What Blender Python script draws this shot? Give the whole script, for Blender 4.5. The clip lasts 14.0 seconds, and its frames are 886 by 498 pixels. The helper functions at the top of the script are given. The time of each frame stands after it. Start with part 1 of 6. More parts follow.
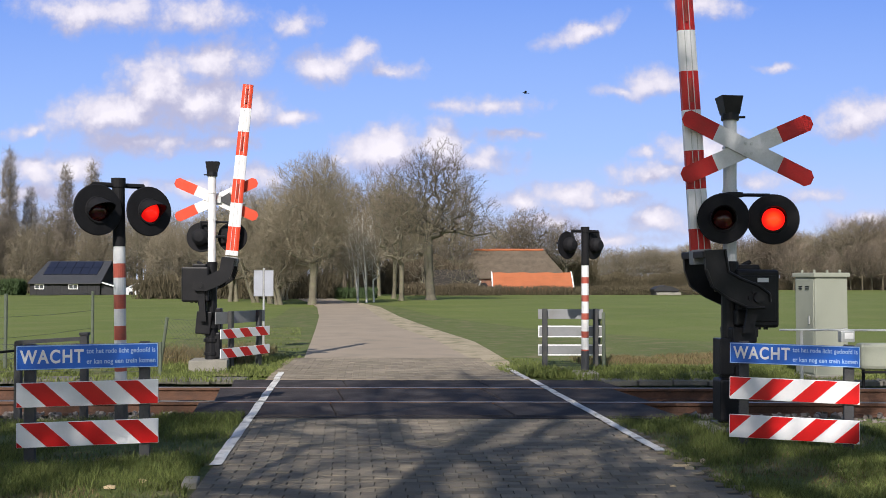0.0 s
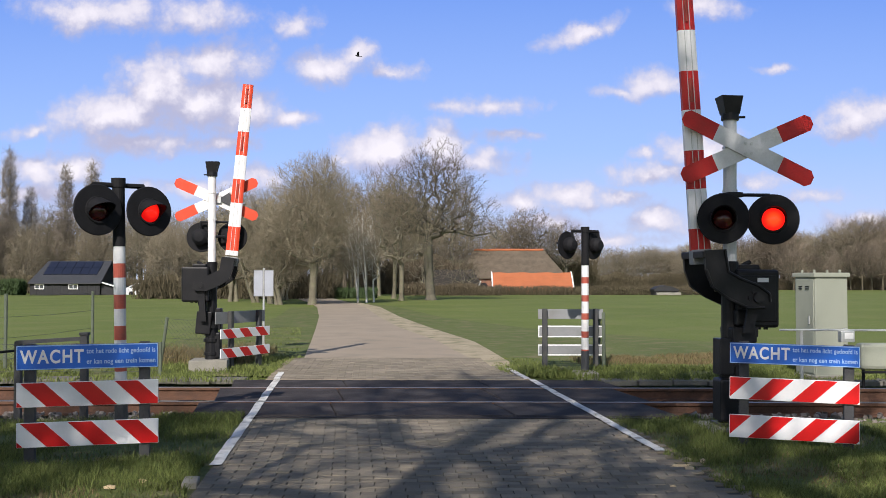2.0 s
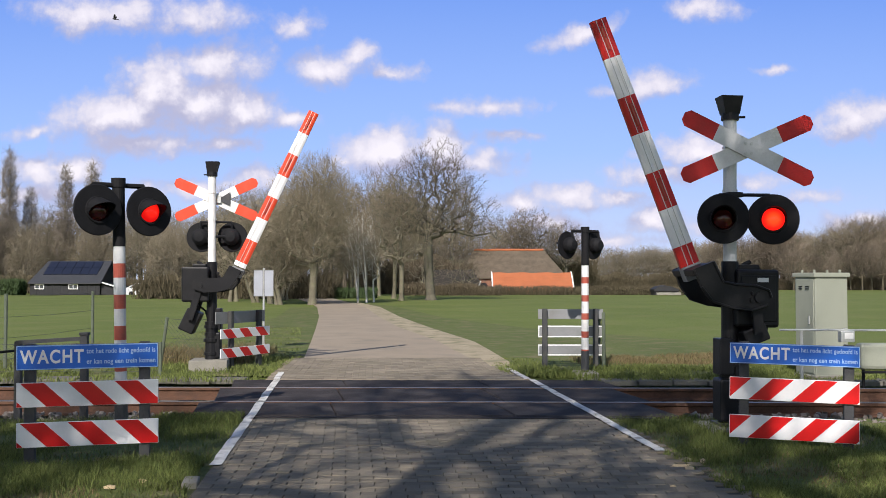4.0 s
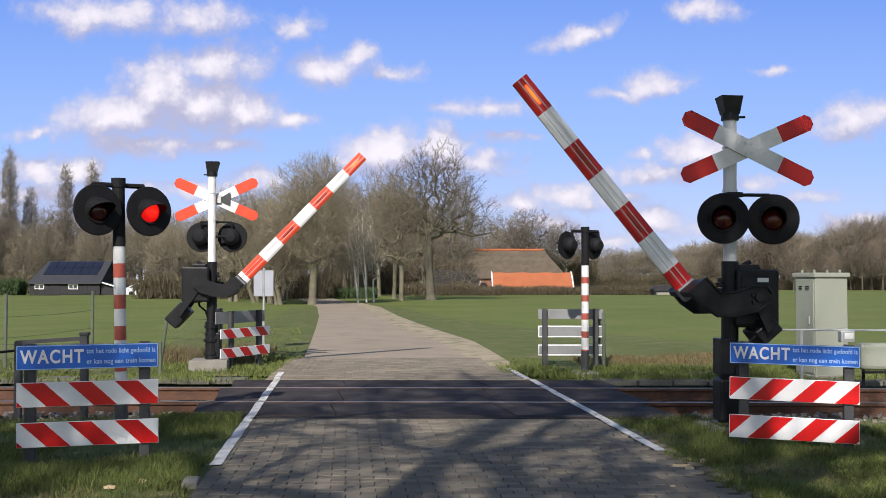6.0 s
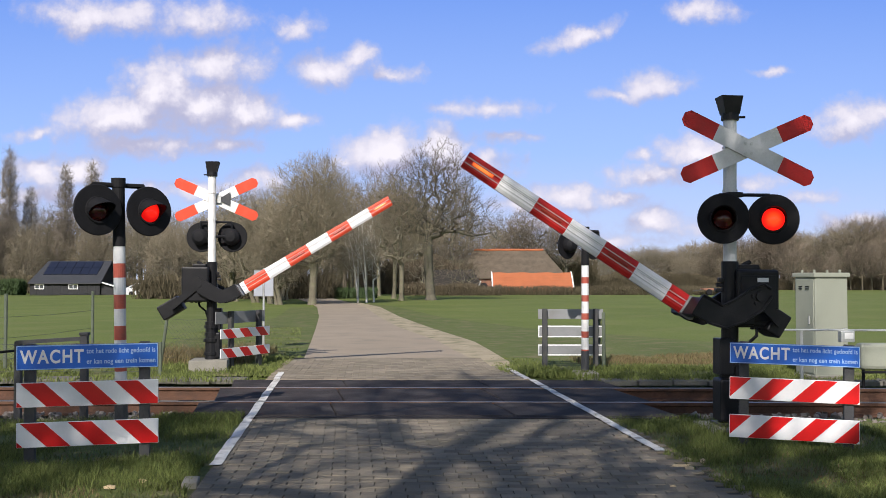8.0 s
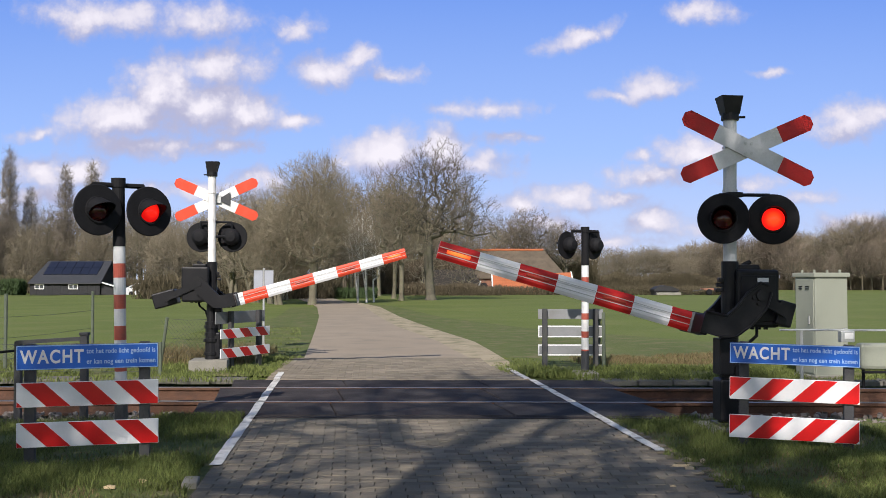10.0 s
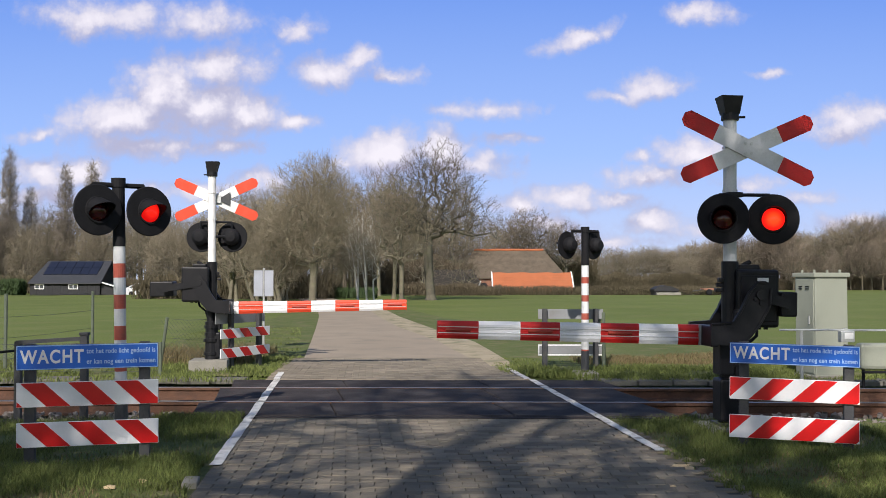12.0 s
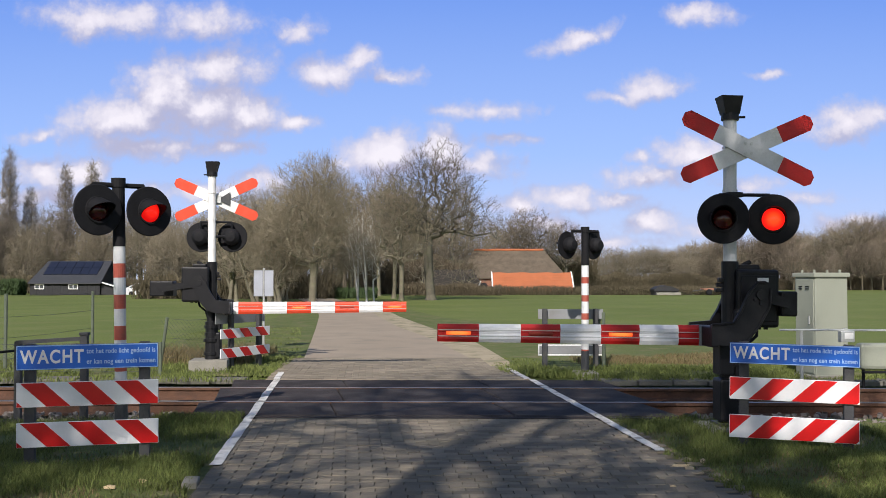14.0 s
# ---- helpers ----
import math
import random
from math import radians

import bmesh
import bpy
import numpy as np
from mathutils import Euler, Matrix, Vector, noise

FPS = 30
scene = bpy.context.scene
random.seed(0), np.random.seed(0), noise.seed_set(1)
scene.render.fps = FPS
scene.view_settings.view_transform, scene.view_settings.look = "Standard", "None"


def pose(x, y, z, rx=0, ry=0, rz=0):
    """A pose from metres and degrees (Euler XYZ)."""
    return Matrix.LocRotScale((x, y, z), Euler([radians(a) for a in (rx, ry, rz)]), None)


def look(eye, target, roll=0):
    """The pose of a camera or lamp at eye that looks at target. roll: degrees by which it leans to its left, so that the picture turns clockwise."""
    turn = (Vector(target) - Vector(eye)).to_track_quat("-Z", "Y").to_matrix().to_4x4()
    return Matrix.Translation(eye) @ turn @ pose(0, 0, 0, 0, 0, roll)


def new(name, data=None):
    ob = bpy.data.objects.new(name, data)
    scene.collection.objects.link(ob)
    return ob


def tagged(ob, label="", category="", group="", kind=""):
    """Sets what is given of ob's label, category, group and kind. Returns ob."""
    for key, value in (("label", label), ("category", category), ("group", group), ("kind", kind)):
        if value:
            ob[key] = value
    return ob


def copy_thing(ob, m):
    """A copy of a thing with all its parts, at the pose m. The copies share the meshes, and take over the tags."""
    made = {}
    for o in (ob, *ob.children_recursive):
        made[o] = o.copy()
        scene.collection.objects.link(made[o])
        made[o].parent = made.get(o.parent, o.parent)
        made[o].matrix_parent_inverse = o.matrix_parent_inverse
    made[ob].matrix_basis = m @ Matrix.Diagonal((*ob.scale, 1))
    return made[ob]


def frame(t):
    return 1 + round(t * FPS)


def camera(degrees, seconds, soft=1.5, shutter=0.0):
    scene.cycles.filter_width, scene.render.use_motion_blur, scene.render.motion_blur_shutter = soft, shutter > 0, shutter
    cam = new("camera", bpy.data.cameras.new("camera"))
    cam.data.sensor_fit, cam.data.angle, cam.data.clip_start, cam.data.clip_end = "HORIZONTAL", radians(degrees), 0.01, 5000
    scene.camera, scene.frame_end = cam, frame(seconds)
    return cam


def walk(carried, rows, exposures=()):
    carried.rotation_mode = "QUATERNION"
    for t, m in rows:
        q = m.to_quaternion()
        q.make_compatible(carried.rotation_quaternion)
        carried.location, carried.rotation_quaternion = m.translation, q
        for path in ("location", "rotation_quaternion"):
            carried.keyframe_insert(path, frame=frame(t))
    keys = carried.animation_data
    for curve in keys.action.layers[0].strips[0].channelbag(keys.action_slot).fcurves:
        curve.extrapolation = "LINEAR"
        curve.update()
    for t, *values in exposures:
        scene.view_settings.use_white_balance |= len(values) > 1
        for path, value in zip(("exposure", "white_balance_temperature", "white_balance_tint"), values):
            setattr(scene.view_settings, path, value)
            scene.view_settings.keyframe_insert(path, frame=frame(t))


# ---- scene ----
cam = camera(49.52, 14.0, soft=0.75)
EYE = (0.0, 0.0, 1.477)
walk(cam, [(0.0, pose(*EYE, 91.82, 0, 0)), (14.0, pose(*EYE, 91.82, 0, 0))],
     exposures=[(0.0, 0.35, 6400, 13), (8.2, 0.35, 6400, 13), (10.3, 0.30, 6400, 13), (14.0, 0.30, 6400, 13)])

# ---- sky, sun and exposure ----
SUN_TO = Vector((0.31, 1.30, -1.0)).normalized()     # the way the sunlight travels
SUN_ELEV = math.asin(-SUN_TO.z)
SUN_AZ = math.atan2(-SUN_TO.x, -SUN_TO.y)            # clockwise from +y

world = bpy.data.worlds.new("world")
scene.world = world
world.use_nodes = True
wn = world.node_tree
sky = wn.nodes.new("ShaderNodeTexSky")
sky.sky_type, sky.sun_disc = "NISHITA", False
sky.sun_elevation, sky.sun_rotation = SUN_ELEV, SUN_AZ
sky.air_density, sky.dust_density, sky.ozone_density = 1.0, 0.8, 1.5
wn.links.new(sky.outputs[0], wn.nodes["Background"].inputs[0])
wn.nodes["Background"].inputs[1].default_value = 0.085

sun_data = bpy.data.lights.new("sun", "SUN")
sun_data.energy, sun_data.angle, sun_data.color = 4.2, radians(0.55), (1.0, 0.94, 0.85)
sun = new("sun", sun_data)
sun.matrix_world = look((-8, -34, 26), (-8 + SUN_TO.x, -34 + SUN_TO.y, 26 + SUN_TO.z))


# ---- materials ----
def nodes_of(name):
    m = bpy.data.materials.new(name)
    m.use_nodes = True
    nt = m.node_tree
    return m, nt, nt.nodes["Principled BSDF"]


def mat(name, colour, rough=0.6, metal=0.0, vary=0.12, scale=6.0, fine=60.0, bump=0.15, dirt=None, dirt_amount=0.0,
        random_amount=0.0, island=False, spec=0.4):
    """A surface with grain at two scales, worn patches of a second colour and fine relief."""
    m, nt, b = nodes_of(name)
    n, l = nt.nodes, nt.links
    tc = n.new("ShaderNodeTexCoord")
    big = n.new("ShaderNodeTexNoise")
    big.inputs["Scale"].default_value, big.inputs["Detail"].default_value = scale, 5
    small = n.new("ShaderNodeTexNoise")
    small.inputs["Scale"].default_value, small.inputs["Detail"].default_value = fine, 3
    l.new(tc.outputs["Object"], big.inputs["Vector"])
    l.new(tc.outputs["Object"], small.inputs["Vector"])
    add = n.new("ShaderNodeMath"); add.operation = "ADD"
    l.new(big.outputs["Fac"], add.inputs[0]); l.new(small.outputs["Fac"], add.inputs[1])
    rng = n.new("ShaderNodeMapRange")
    rng.inputs["From Min"].default_value, rng.inputs["From Max"].default_value = 0.6, 1.4
    rng.inputs["To Min"].default_value, rng.inputs["To Max"].default_value = 1 - vary, 1 + vary
    l.new(add.outputs[0], rng.inputs["Value"])
    last = rng.outputs[0]
    if random_amount:
        info = n.new("ShaderNodeNewGeometry" if island else "ShaderNodeObjectInfo")
        r2 = n.new("ShaderNodeMapRange")
        r2.inputs["To Min"].default_value, r2.inputs["To Max"].default_value = 1 - random_amount, 1 + random_amount
        l.new(info.outputs["Random Per Island" if island else "Random"], r2.inputs["Value"])
        mul = n.new("ShaderNodeMath"); mul.operation = "MULTIPLY"
        l.new(last, mul.inputs[0]); l.new(r2.outputs[0], mul.inputs[1])
        last = mul.outputs[0]
    vm = n.new("ShaderNodeVectorMath"); vm.operation = "SCALE"
    vm.inputs[0].default_value = colour
    l.new(last, vm.inputs["Scale"])
    out = vm.outputs[0]
    if dirt:
        dn = n.new("ShaderNodeTexNoise")
        dn.inputs["Scale"].default_value, dn.inputs["Detail"].default_value = scale * 0.6 + 1, 7
        l.new(tc.outputs["Object"], dn.inputs["Vector"])
        dr = n.new("ShaderNodeMapRange")
        dr.inputs["From Min"].default_value, dr.inputs["From Max"].default_value = 0.48, 0.72
        dr.inputs["To Max"].default_value = dirt_amount
        l.new(dn.outputs["Fac"], dr.inputs["Value"])
        mx = n.new("ShaderNodeMixRGB")
        mx.inputs["Color2"].default_value = (*dirt, 1)
        l.new(dr.outputs[0], mx.inputs["Fac"]); l.new(out, mx.inputs["Color1"])
        out = mx.outputs[0]
    l.new(out, b.inputs["Base Color"])
    b.inputs["Roughness"].default_value, b.inputs["Metallic"].default_value = rough, metal
    b.inputs["Specular IOR Level"].default_value = spec
    if bump:
        bp = n.new("ShaderNodeBump")
        bp.inputs["Strength"].default_value, bp.inputs["Distance"].default_value = bump, 0.01
        l.new(small.outputs["Fac"], bp.inputs["Height"]); l.new(bp.outputs[0], b.inputs["Normal"])
    return m


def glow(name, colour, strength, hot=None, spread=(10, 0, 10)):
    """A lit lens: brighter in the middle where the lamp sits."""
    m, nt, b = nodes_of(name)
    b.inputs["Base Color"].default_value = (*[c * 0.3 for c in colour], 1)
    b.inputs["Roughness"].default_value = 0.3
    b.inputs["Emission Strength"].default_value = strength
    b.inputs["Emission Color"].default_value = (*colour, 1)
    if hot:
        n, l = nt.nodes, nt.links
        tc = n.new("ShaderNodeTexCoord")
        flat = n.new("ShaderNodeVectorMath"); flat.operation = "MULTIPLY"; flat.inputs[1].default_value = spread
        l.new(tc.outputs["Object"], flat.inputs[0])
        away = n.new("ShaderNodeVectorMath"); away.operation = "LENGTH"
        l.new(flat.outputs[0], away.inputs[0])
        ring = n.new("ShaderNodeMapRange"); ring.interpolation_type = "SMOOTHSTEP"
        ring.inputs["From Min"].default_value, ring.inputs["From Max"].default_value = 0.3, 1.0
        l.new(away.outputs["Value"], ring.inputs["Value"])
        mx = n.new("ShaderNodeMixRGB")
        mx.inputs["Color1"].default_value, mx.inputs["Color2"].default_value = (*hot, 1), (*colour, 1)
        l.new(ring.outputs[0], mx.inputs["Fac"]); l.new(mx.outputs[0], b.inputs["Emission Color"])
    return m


# white paint toned grey, as it looks in the near trees' shade
SHADED_WHITE = mat("pole_shaded_white", (0.62, 0.63, 0.64), 0.45, vary=0.08, dirt=(0.3, 0.28, 0.24), dirt_amount=0.3)
WHITE_PAINT = mat("white_paint", (0.80, 0.80, 0.79), 0.4, vary=0.05, dirt=(0.45, 0.43, 0.38), dirt_amount=0.3)
RED_PAINT = mat("red_paint", (0.50, 0.016, 0.014), 0.4, vary=0.12, dirt=(0.34, 0.03, 0.02), dirt_amount=0.4)
# same red turned lighter and orange, for the far gate's full sun
SUNLIT_RED = mat("sunlit_red_paint", (0.70, 0.062, 0.022), 0.45, vary=0.1, dirt=(0.58, 0.11, 0.06), dirt_amount=0.4)
POLE_RED = mat("weathered_red_paint", (0.42, 0.09, 0.06), 0.6, vary=0.15, dirt=(0.3, 0.15, 0.1), dirt_amount=0.5)
BLACK_PAINT = mat("black_paint", (0.010, 0.010, 0.012), 0.46, vary=0.3, dirt=(0.024, 0.023, 0.022), dirt_amount=0.5, spec=0.28)
MATT_BLACK = mat("matt_black", (0.009, 0.009, 0.011), 0.75, vary=0.25, dirt=(0.018, 0.018, 0.018), dirt_amount=0.4, spec=0.25)
DARK_GREY = mat("dark_grey_metal", (0.055, 0.057, 0.062), 0.5, 0.2, vary=0.25, dirt=(0.12, 0.11, 0.1), dirt_amount=0.4)
BOARD_GREY = mat("sign_back_aluminium", (0.24, 0.245, 0.25), 0.5, 0.0, vary=0.1, dirt=(0.17, 0.165, 0.14), dirt_amount=0.5)
PALE_BACK = mat("pale_sign_back", (0.36, 0.38, 0.43), 0.5, vary=0.08, dirt=(0.28, 0.29, 0.30), dirt_amount=0.4)
POST_GREY = mat("recycled_plastic_post", (0.05, 0.05, 0.054), 0.75, vary=0.25, dirt=(0.12, 0.13, 0.09), dirt_amount=0.4)
BLUE = mat("sign_blue", (0.018, 0.135, 0.60), 0.35, vary=0.05, bump=0.03)
SIGN_WHITE = mat("reflective_white", (0.82, 0.82, 0.83), 0.35, vary=0.04, bump=0.03, dirt=(0.6, 0.6, 0.56), dirt_amount=0.25)
SIGN_RED = mat("reflective_red", (0.60, 0.007, 0.008), 0.35, vary=0.07, bump=0.03)
TEXT_PALE = mat("pale_blue_lettering", (0.42, 0.60, 0.85), 0.4, vary=0.03, bump=0)
CONCRETE = mat("concrete", (0.26, 0.245, 0.21), 0.9, vary=0.18, scale=5, fine=80, bump=0.4, dirt=(0.15, 0.15, 0.11), dirt_amount=0.5)
DUCT = mat("mossy_concrete", (0.15, 0.14, 0.12), 0.95, vary=0.25, scale=4, fine=60, bump=0.5, dirt=(0.09, 0.10, 0.06), dirt_amount=0.6)
RUBBER = mat("rubber_panel", (0.043, 0.037, 0.036), 0.85, spec=0.15, vary=0.22, scale=2.5, fine=120, bump=0.3, dirt=(0.12, 0.11, 0.10), dirt_amount=0.45, random_amount=0.12)
RAIL_RUST = mat("rusty_rail", (0.115, 0.058, 0.036), 0.85, 0.1, vary=0.3, scale=9, bump=0.4, dirt=(0.05, 0.035, 0.03), dirt_amount=0.5)
RAIL_TOP = mat("worn_rail_head", (0.27, 0.25, 0.24), 0.45, 0.7, vary=0.12, bump=0.05)
SLEEPER = mat("sleeper", (0.16, 0.12, 0.09), 0.9, vary=0.3, bump=0.4)
BALLAST = mat("ballast_stone", (0.20, 0.175, 0.155), 0.95, vary=0.3, scale=8, fine=40, bump=0.5, random_amount=0.5, island=True)
BRICK = mat("road_brick", (0.228, 0.195, 0.148), 0.92, spec=0.15, vary=0.22, scale=1.3, fine=90, bump=0.5, dirt=(0.16, 0.145, 0.10), dirt_amount=0.45, random_amount=0.22)
BRICK_REST = mat("road_brick_joined", (0.228, 0.195, 0.148), 0.92, spec=0.15, vary=0.22, scale=1.3, fine=90, bump=0.5, dirt=(0.16, 0.145, 0.10), dirt_amount=0.45, random_amount=0.22, island=True)
JOINT = mat("joint_sand", (0.075, 0.07, 0.055), 0.95, vary=0.3, bump=0.4)
ASPHALT = mat("pale_worn_road", (0.315, 0.255, 0.185), 0.9, vary=0.14, scale=0.5, fine=25, bump=0.4, dirt=(0.20, 0.18, 0.14), dirt_amount=0.5)
SAND = mat("sandy_shoulder", (0.36, 0.30, 0.20), 0.95, vary=0.25, scale=1.5, fine=20, bump=0.4, dirt=(0.12, 0.13, 0.05), dirt_amount=0.9)
LINE_PAINT = mat("road_marking", (0.70, 0.69, 0.65), 0.8, vary=0.1, scale=9, dirt=(0.22, 0.20, 0.17), dirt_amount=0.95, bump=0.3)
CABINET = mat("cabinet_grey_green", (0.30, 0.315, 0.255), 0.5, vary=0.06, scale=2, dirt=(0.25, 0.265, 0.21), dirt_amount=0.4)
GALV = mat("galvanised_steel", (0.52, 0.53, 0.52), 0.45, 0.6, vary=0.1)
RUST_POST = mat("fence_post_green", (0.10, 0.12, 0.085), 0.7, vary=0.25)
WIRE = mat("fence_wire", (0.06, 0.065, 0.06), 0.6, 0.5, vary=0.2)
BARK_DARK = mat("dark_oak_bark", (0.10, 0.084, 0.058), 0.95, vary=0.35, scale=3, fine=22, bump=0.8, dirt=(0.13, 0.13, 0.07), dirt_amount=0.5)
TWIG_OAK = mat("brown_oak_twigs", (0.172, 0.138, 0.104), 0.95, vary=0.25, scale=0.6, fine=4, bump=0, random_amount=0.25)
BARK_OAK = mat("oak_bark", (0.115, 0.104, 0.080), 0.95, vary=0.35, scale=3, fine=22, bump=0.8, dirt=(0.15, 0.15, 0.08), dirt_amount=0.5)
BARK = mat("grey_bark", (0.160, 0.143, 0.102), 0.95, vary=0.35, scale=3, fine=22, bump=0.8, dirt=(0.16, 0.17, 0.085), dirt_amount=0.55)
BARK_BIRCH = mat("birch_bark", (0.68, 0.65, 0.60), 0.9, vary=0.2, scale=4, fine=15, bump=0.5, dirt=(0.2, 0.18, 0.15), dirt_amount=0.5)
TWIG = mat("bare_twigs", (0.235, 0.199, 0.140), 0.95, vary=0.25, scale=0.6, fine=4, bump=0, random_amount=0.2)
TWIG_RED = mat("bare_reddish_twigs", (0.222, 0.182, 0.140), 0.95, vary=0.25, scale=0.6, fine=4, bump=0, random_amount=0.2)
TWIG_POPLAR = mat("poplar_twigs", (0.25, 0.215, 0.175), 0.95, vary=0.25, scale=0.6, fine=4, bump=0, random_amount=0.15)
HEDGE = mat("winter_hedge", (0.095, 0.076, 0.048), 0.95, vary=0.4, scale=1.2, fine=9, bump=0, random_amount=0.3, island=True)
EVERGREEN = mat("evergreen_leaf", (0.035, 0.06, 0.018), 0.8, vary=0.35, scale=2, fine=12, bump=0, random_amount=0.35, island=True)
TIMBER_BLACK = mat("tarred_boards", (0.026, 0.026, 0.028), 0.75, vary=0.3, scale=3, fine=30, bump=0.3)
ROOF_DARK = mat("dark_roof_tile", (0.038, 0.040, 0.046), 0.6, vary=0.2, scale=2, fine=30, bump=0.4)
SOLAR = mat("solar_panel", (0.014, 0.018, 0.035), 0.35, vary=0.1, scale=1, bump=0, spec=0.3)
ROOF_ORANGE = mat("orange_clay_tile", (0.40, 0.125, 0.050), 0.75, vary=0.16, scale=1.2, fine=14, bump=0.4, dirt=(0.36, 0.13, 0.06), dirt_amount=0.5)
THATCH = mat("weathered_thatch", (0.125, 0.098, 0.07), 0.98, vary=0.3, scale=1.0, fine=12, bump=0.8, dirt=(0.07, 0.06, 0.045), dirt_amount=0.6)
THATCH_DARK = mat("mossy_dark_thatch", (0.034, 0.030, 0.025), 0.98, vary=0.35, scale=1.0, fine=12, bump=0.8, dirt=(0.03, 0.03, 0.025), dirt_amount=0.6)
BRICK_WALL = mat("farm_brick", (0.27, 0.13, 0.085), 0.9, vary=0.2, scale=2, fine=30, bump=0.3)
GLASS = mat("window_glass", (0.05, 0.06, 0.07), 0.12, vary=0.05, bump=0, spec=0.7)
LENS_OFF = mat("unlit_red_lens", (0.055, 0.006, 0.006), 0.15, vary=0.1, bump=0, spec=0.6)
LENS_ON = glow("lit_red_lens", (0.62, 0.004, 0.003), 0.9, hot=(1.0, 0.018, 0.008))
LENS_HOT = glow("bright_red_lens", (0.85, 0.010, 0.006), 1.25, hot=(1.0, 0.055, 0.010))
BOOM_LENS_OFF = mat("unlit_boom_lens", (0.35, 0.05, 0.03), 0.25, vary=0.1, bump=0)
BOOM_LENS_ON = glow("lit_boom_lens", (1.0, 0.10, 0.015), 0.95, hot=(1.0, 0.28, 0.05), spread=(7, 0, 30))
BIRD_BLACK = mat("black_feathers", (0.012, 0.012, 0.014), 0.7, vary=0.2, bump=0)
DRY_LEAF = mat("dry_leaf", (0.55, 0.42, 0.25), 0.9, vary=0.3, scale=10, bump=0.2)
CAR_WHITE = mat("pale_car_paint", (0.62, 0.63, 0.65), 0.3, vary=0.05, bump=0)
CAR_DARK = mat("dark_car_paint", (0.03, 0.035, 0.045), 0.3, vary=0.05, bump=0)


def grass_material(name, low, high, dry, dry_amount, scale):
    m, nt, b = nodes_of(name)
    n, l = nt.nodes, nt.links
    tc = n.new("ShaderNodeTexCoord")
    a = n.new("ShaderNodeTexNoise"); a.inputs["Scale"].default_value, a.inputs["Detail"].default_value = scale, 8
    f = n.new("ShaderNodeTexNoise"); f.inputs["Scale"].default_value, f.inputs["Detail"].default_value = 18, 6
    d = n.new("ShaderNodeTexNoise"); d.inputs["Scale"].default_value, d.inputs["Detail"].default_value = scale * 2.7, 6
    for x in (a, f, d):
        l.new(tc.outputs["Object"], x.inputs["Vector"])
    mx = n.new("ShaderNodeMixRGB"); mx.inputs["Color1"].default_value, mx.inputs["Color2"].default_value = (*low, 1), (*high, 1)
    av = n.new("ShaderNodeMath"); av.operation = "MULTIPLY_ADD"; av.inputs[1].default_value = 0.5
    l.new(a.outputs["Fac"], av.inputs[0])
    fh = n.new("ShaderNodeMath"); fh.operation = "MULTIPLY"; fh.inputs[1].default_value = 0.5
    l.new(f.outputs["Fac"], fh.inputs[0]); l.new(fh.outputs[0], av.inputs[2])
    st = n.new("ShaderNodeMapRange"); st.inputs["From Min"].default_value, st.inputs["From Max"].default_value = 0.3, 0.7
    l.new(av.outputs[0], st.inputs["Value"]); l.new(st.outputs[0], mx.inputs["Fac"])
    dr = n.new("ShaderNodeMapRange"); dr.inputs["From Min"].default_value, dr.inputs["From Max"].default_value = 0.5, 0.7
    dr.inputs["To Max"].default_value = dry_amount
    l.new(d.outputs["Fac"], dr.inputs["Value"])
    m2 = n.new("ShaderNodeMixRGB"); m2.inputs["Color2"].default_value = (*dry, 1)
    l.new(dr.outputs[0], m2.inputs["Fac"]); l.new(mx.outputs[0], m2.inputs["Color1"])
    l.new(m2.outputs[0], b.inputs["Base Color"])
    b.inputs["Roughness"].default_value, b.inputs["Specular IOR Level"].default_value = 0.9, 0.2
    bp = n.new("ShaderNodeBump"); bp.inputs["Strength"].default_value, bp.inputs["Distance"].default_value = 0.6, 0.05
    l.new(f.outputs["Fac"], bp.inputs["Height"]); l.new(bp.outputs[0], b.inputs["Normal"])
    return m


FIELD = grass_material("field_grass", (0.094, 0.124, 0.028), (0.155, 0.188, 0.048), (0.19, 0.185, 0.075), 0.45, 0.16)
VERGE = grass_material("verge_soil_grass", (0.076, 0.100, 0.028), (0.140, 0.160, 0.052), (0.20, 0.165, 0.095), 0.7, 0.7)
BLADE = mat("grass_blade", (0.130, 0.156, 0.044), 0.8, vary=0.3, scale=1.2, fine=8, bump=0, random_amount=0.4, island=True, spec=0.2)
DRY_BLADE = mat("dry_grass_blade", (0.17, 0.135, 0.07), 0.9, vary=0.3, scale=1.2, fine=8, bump=0, random_amount=0.35, island=True, spec=0.1)


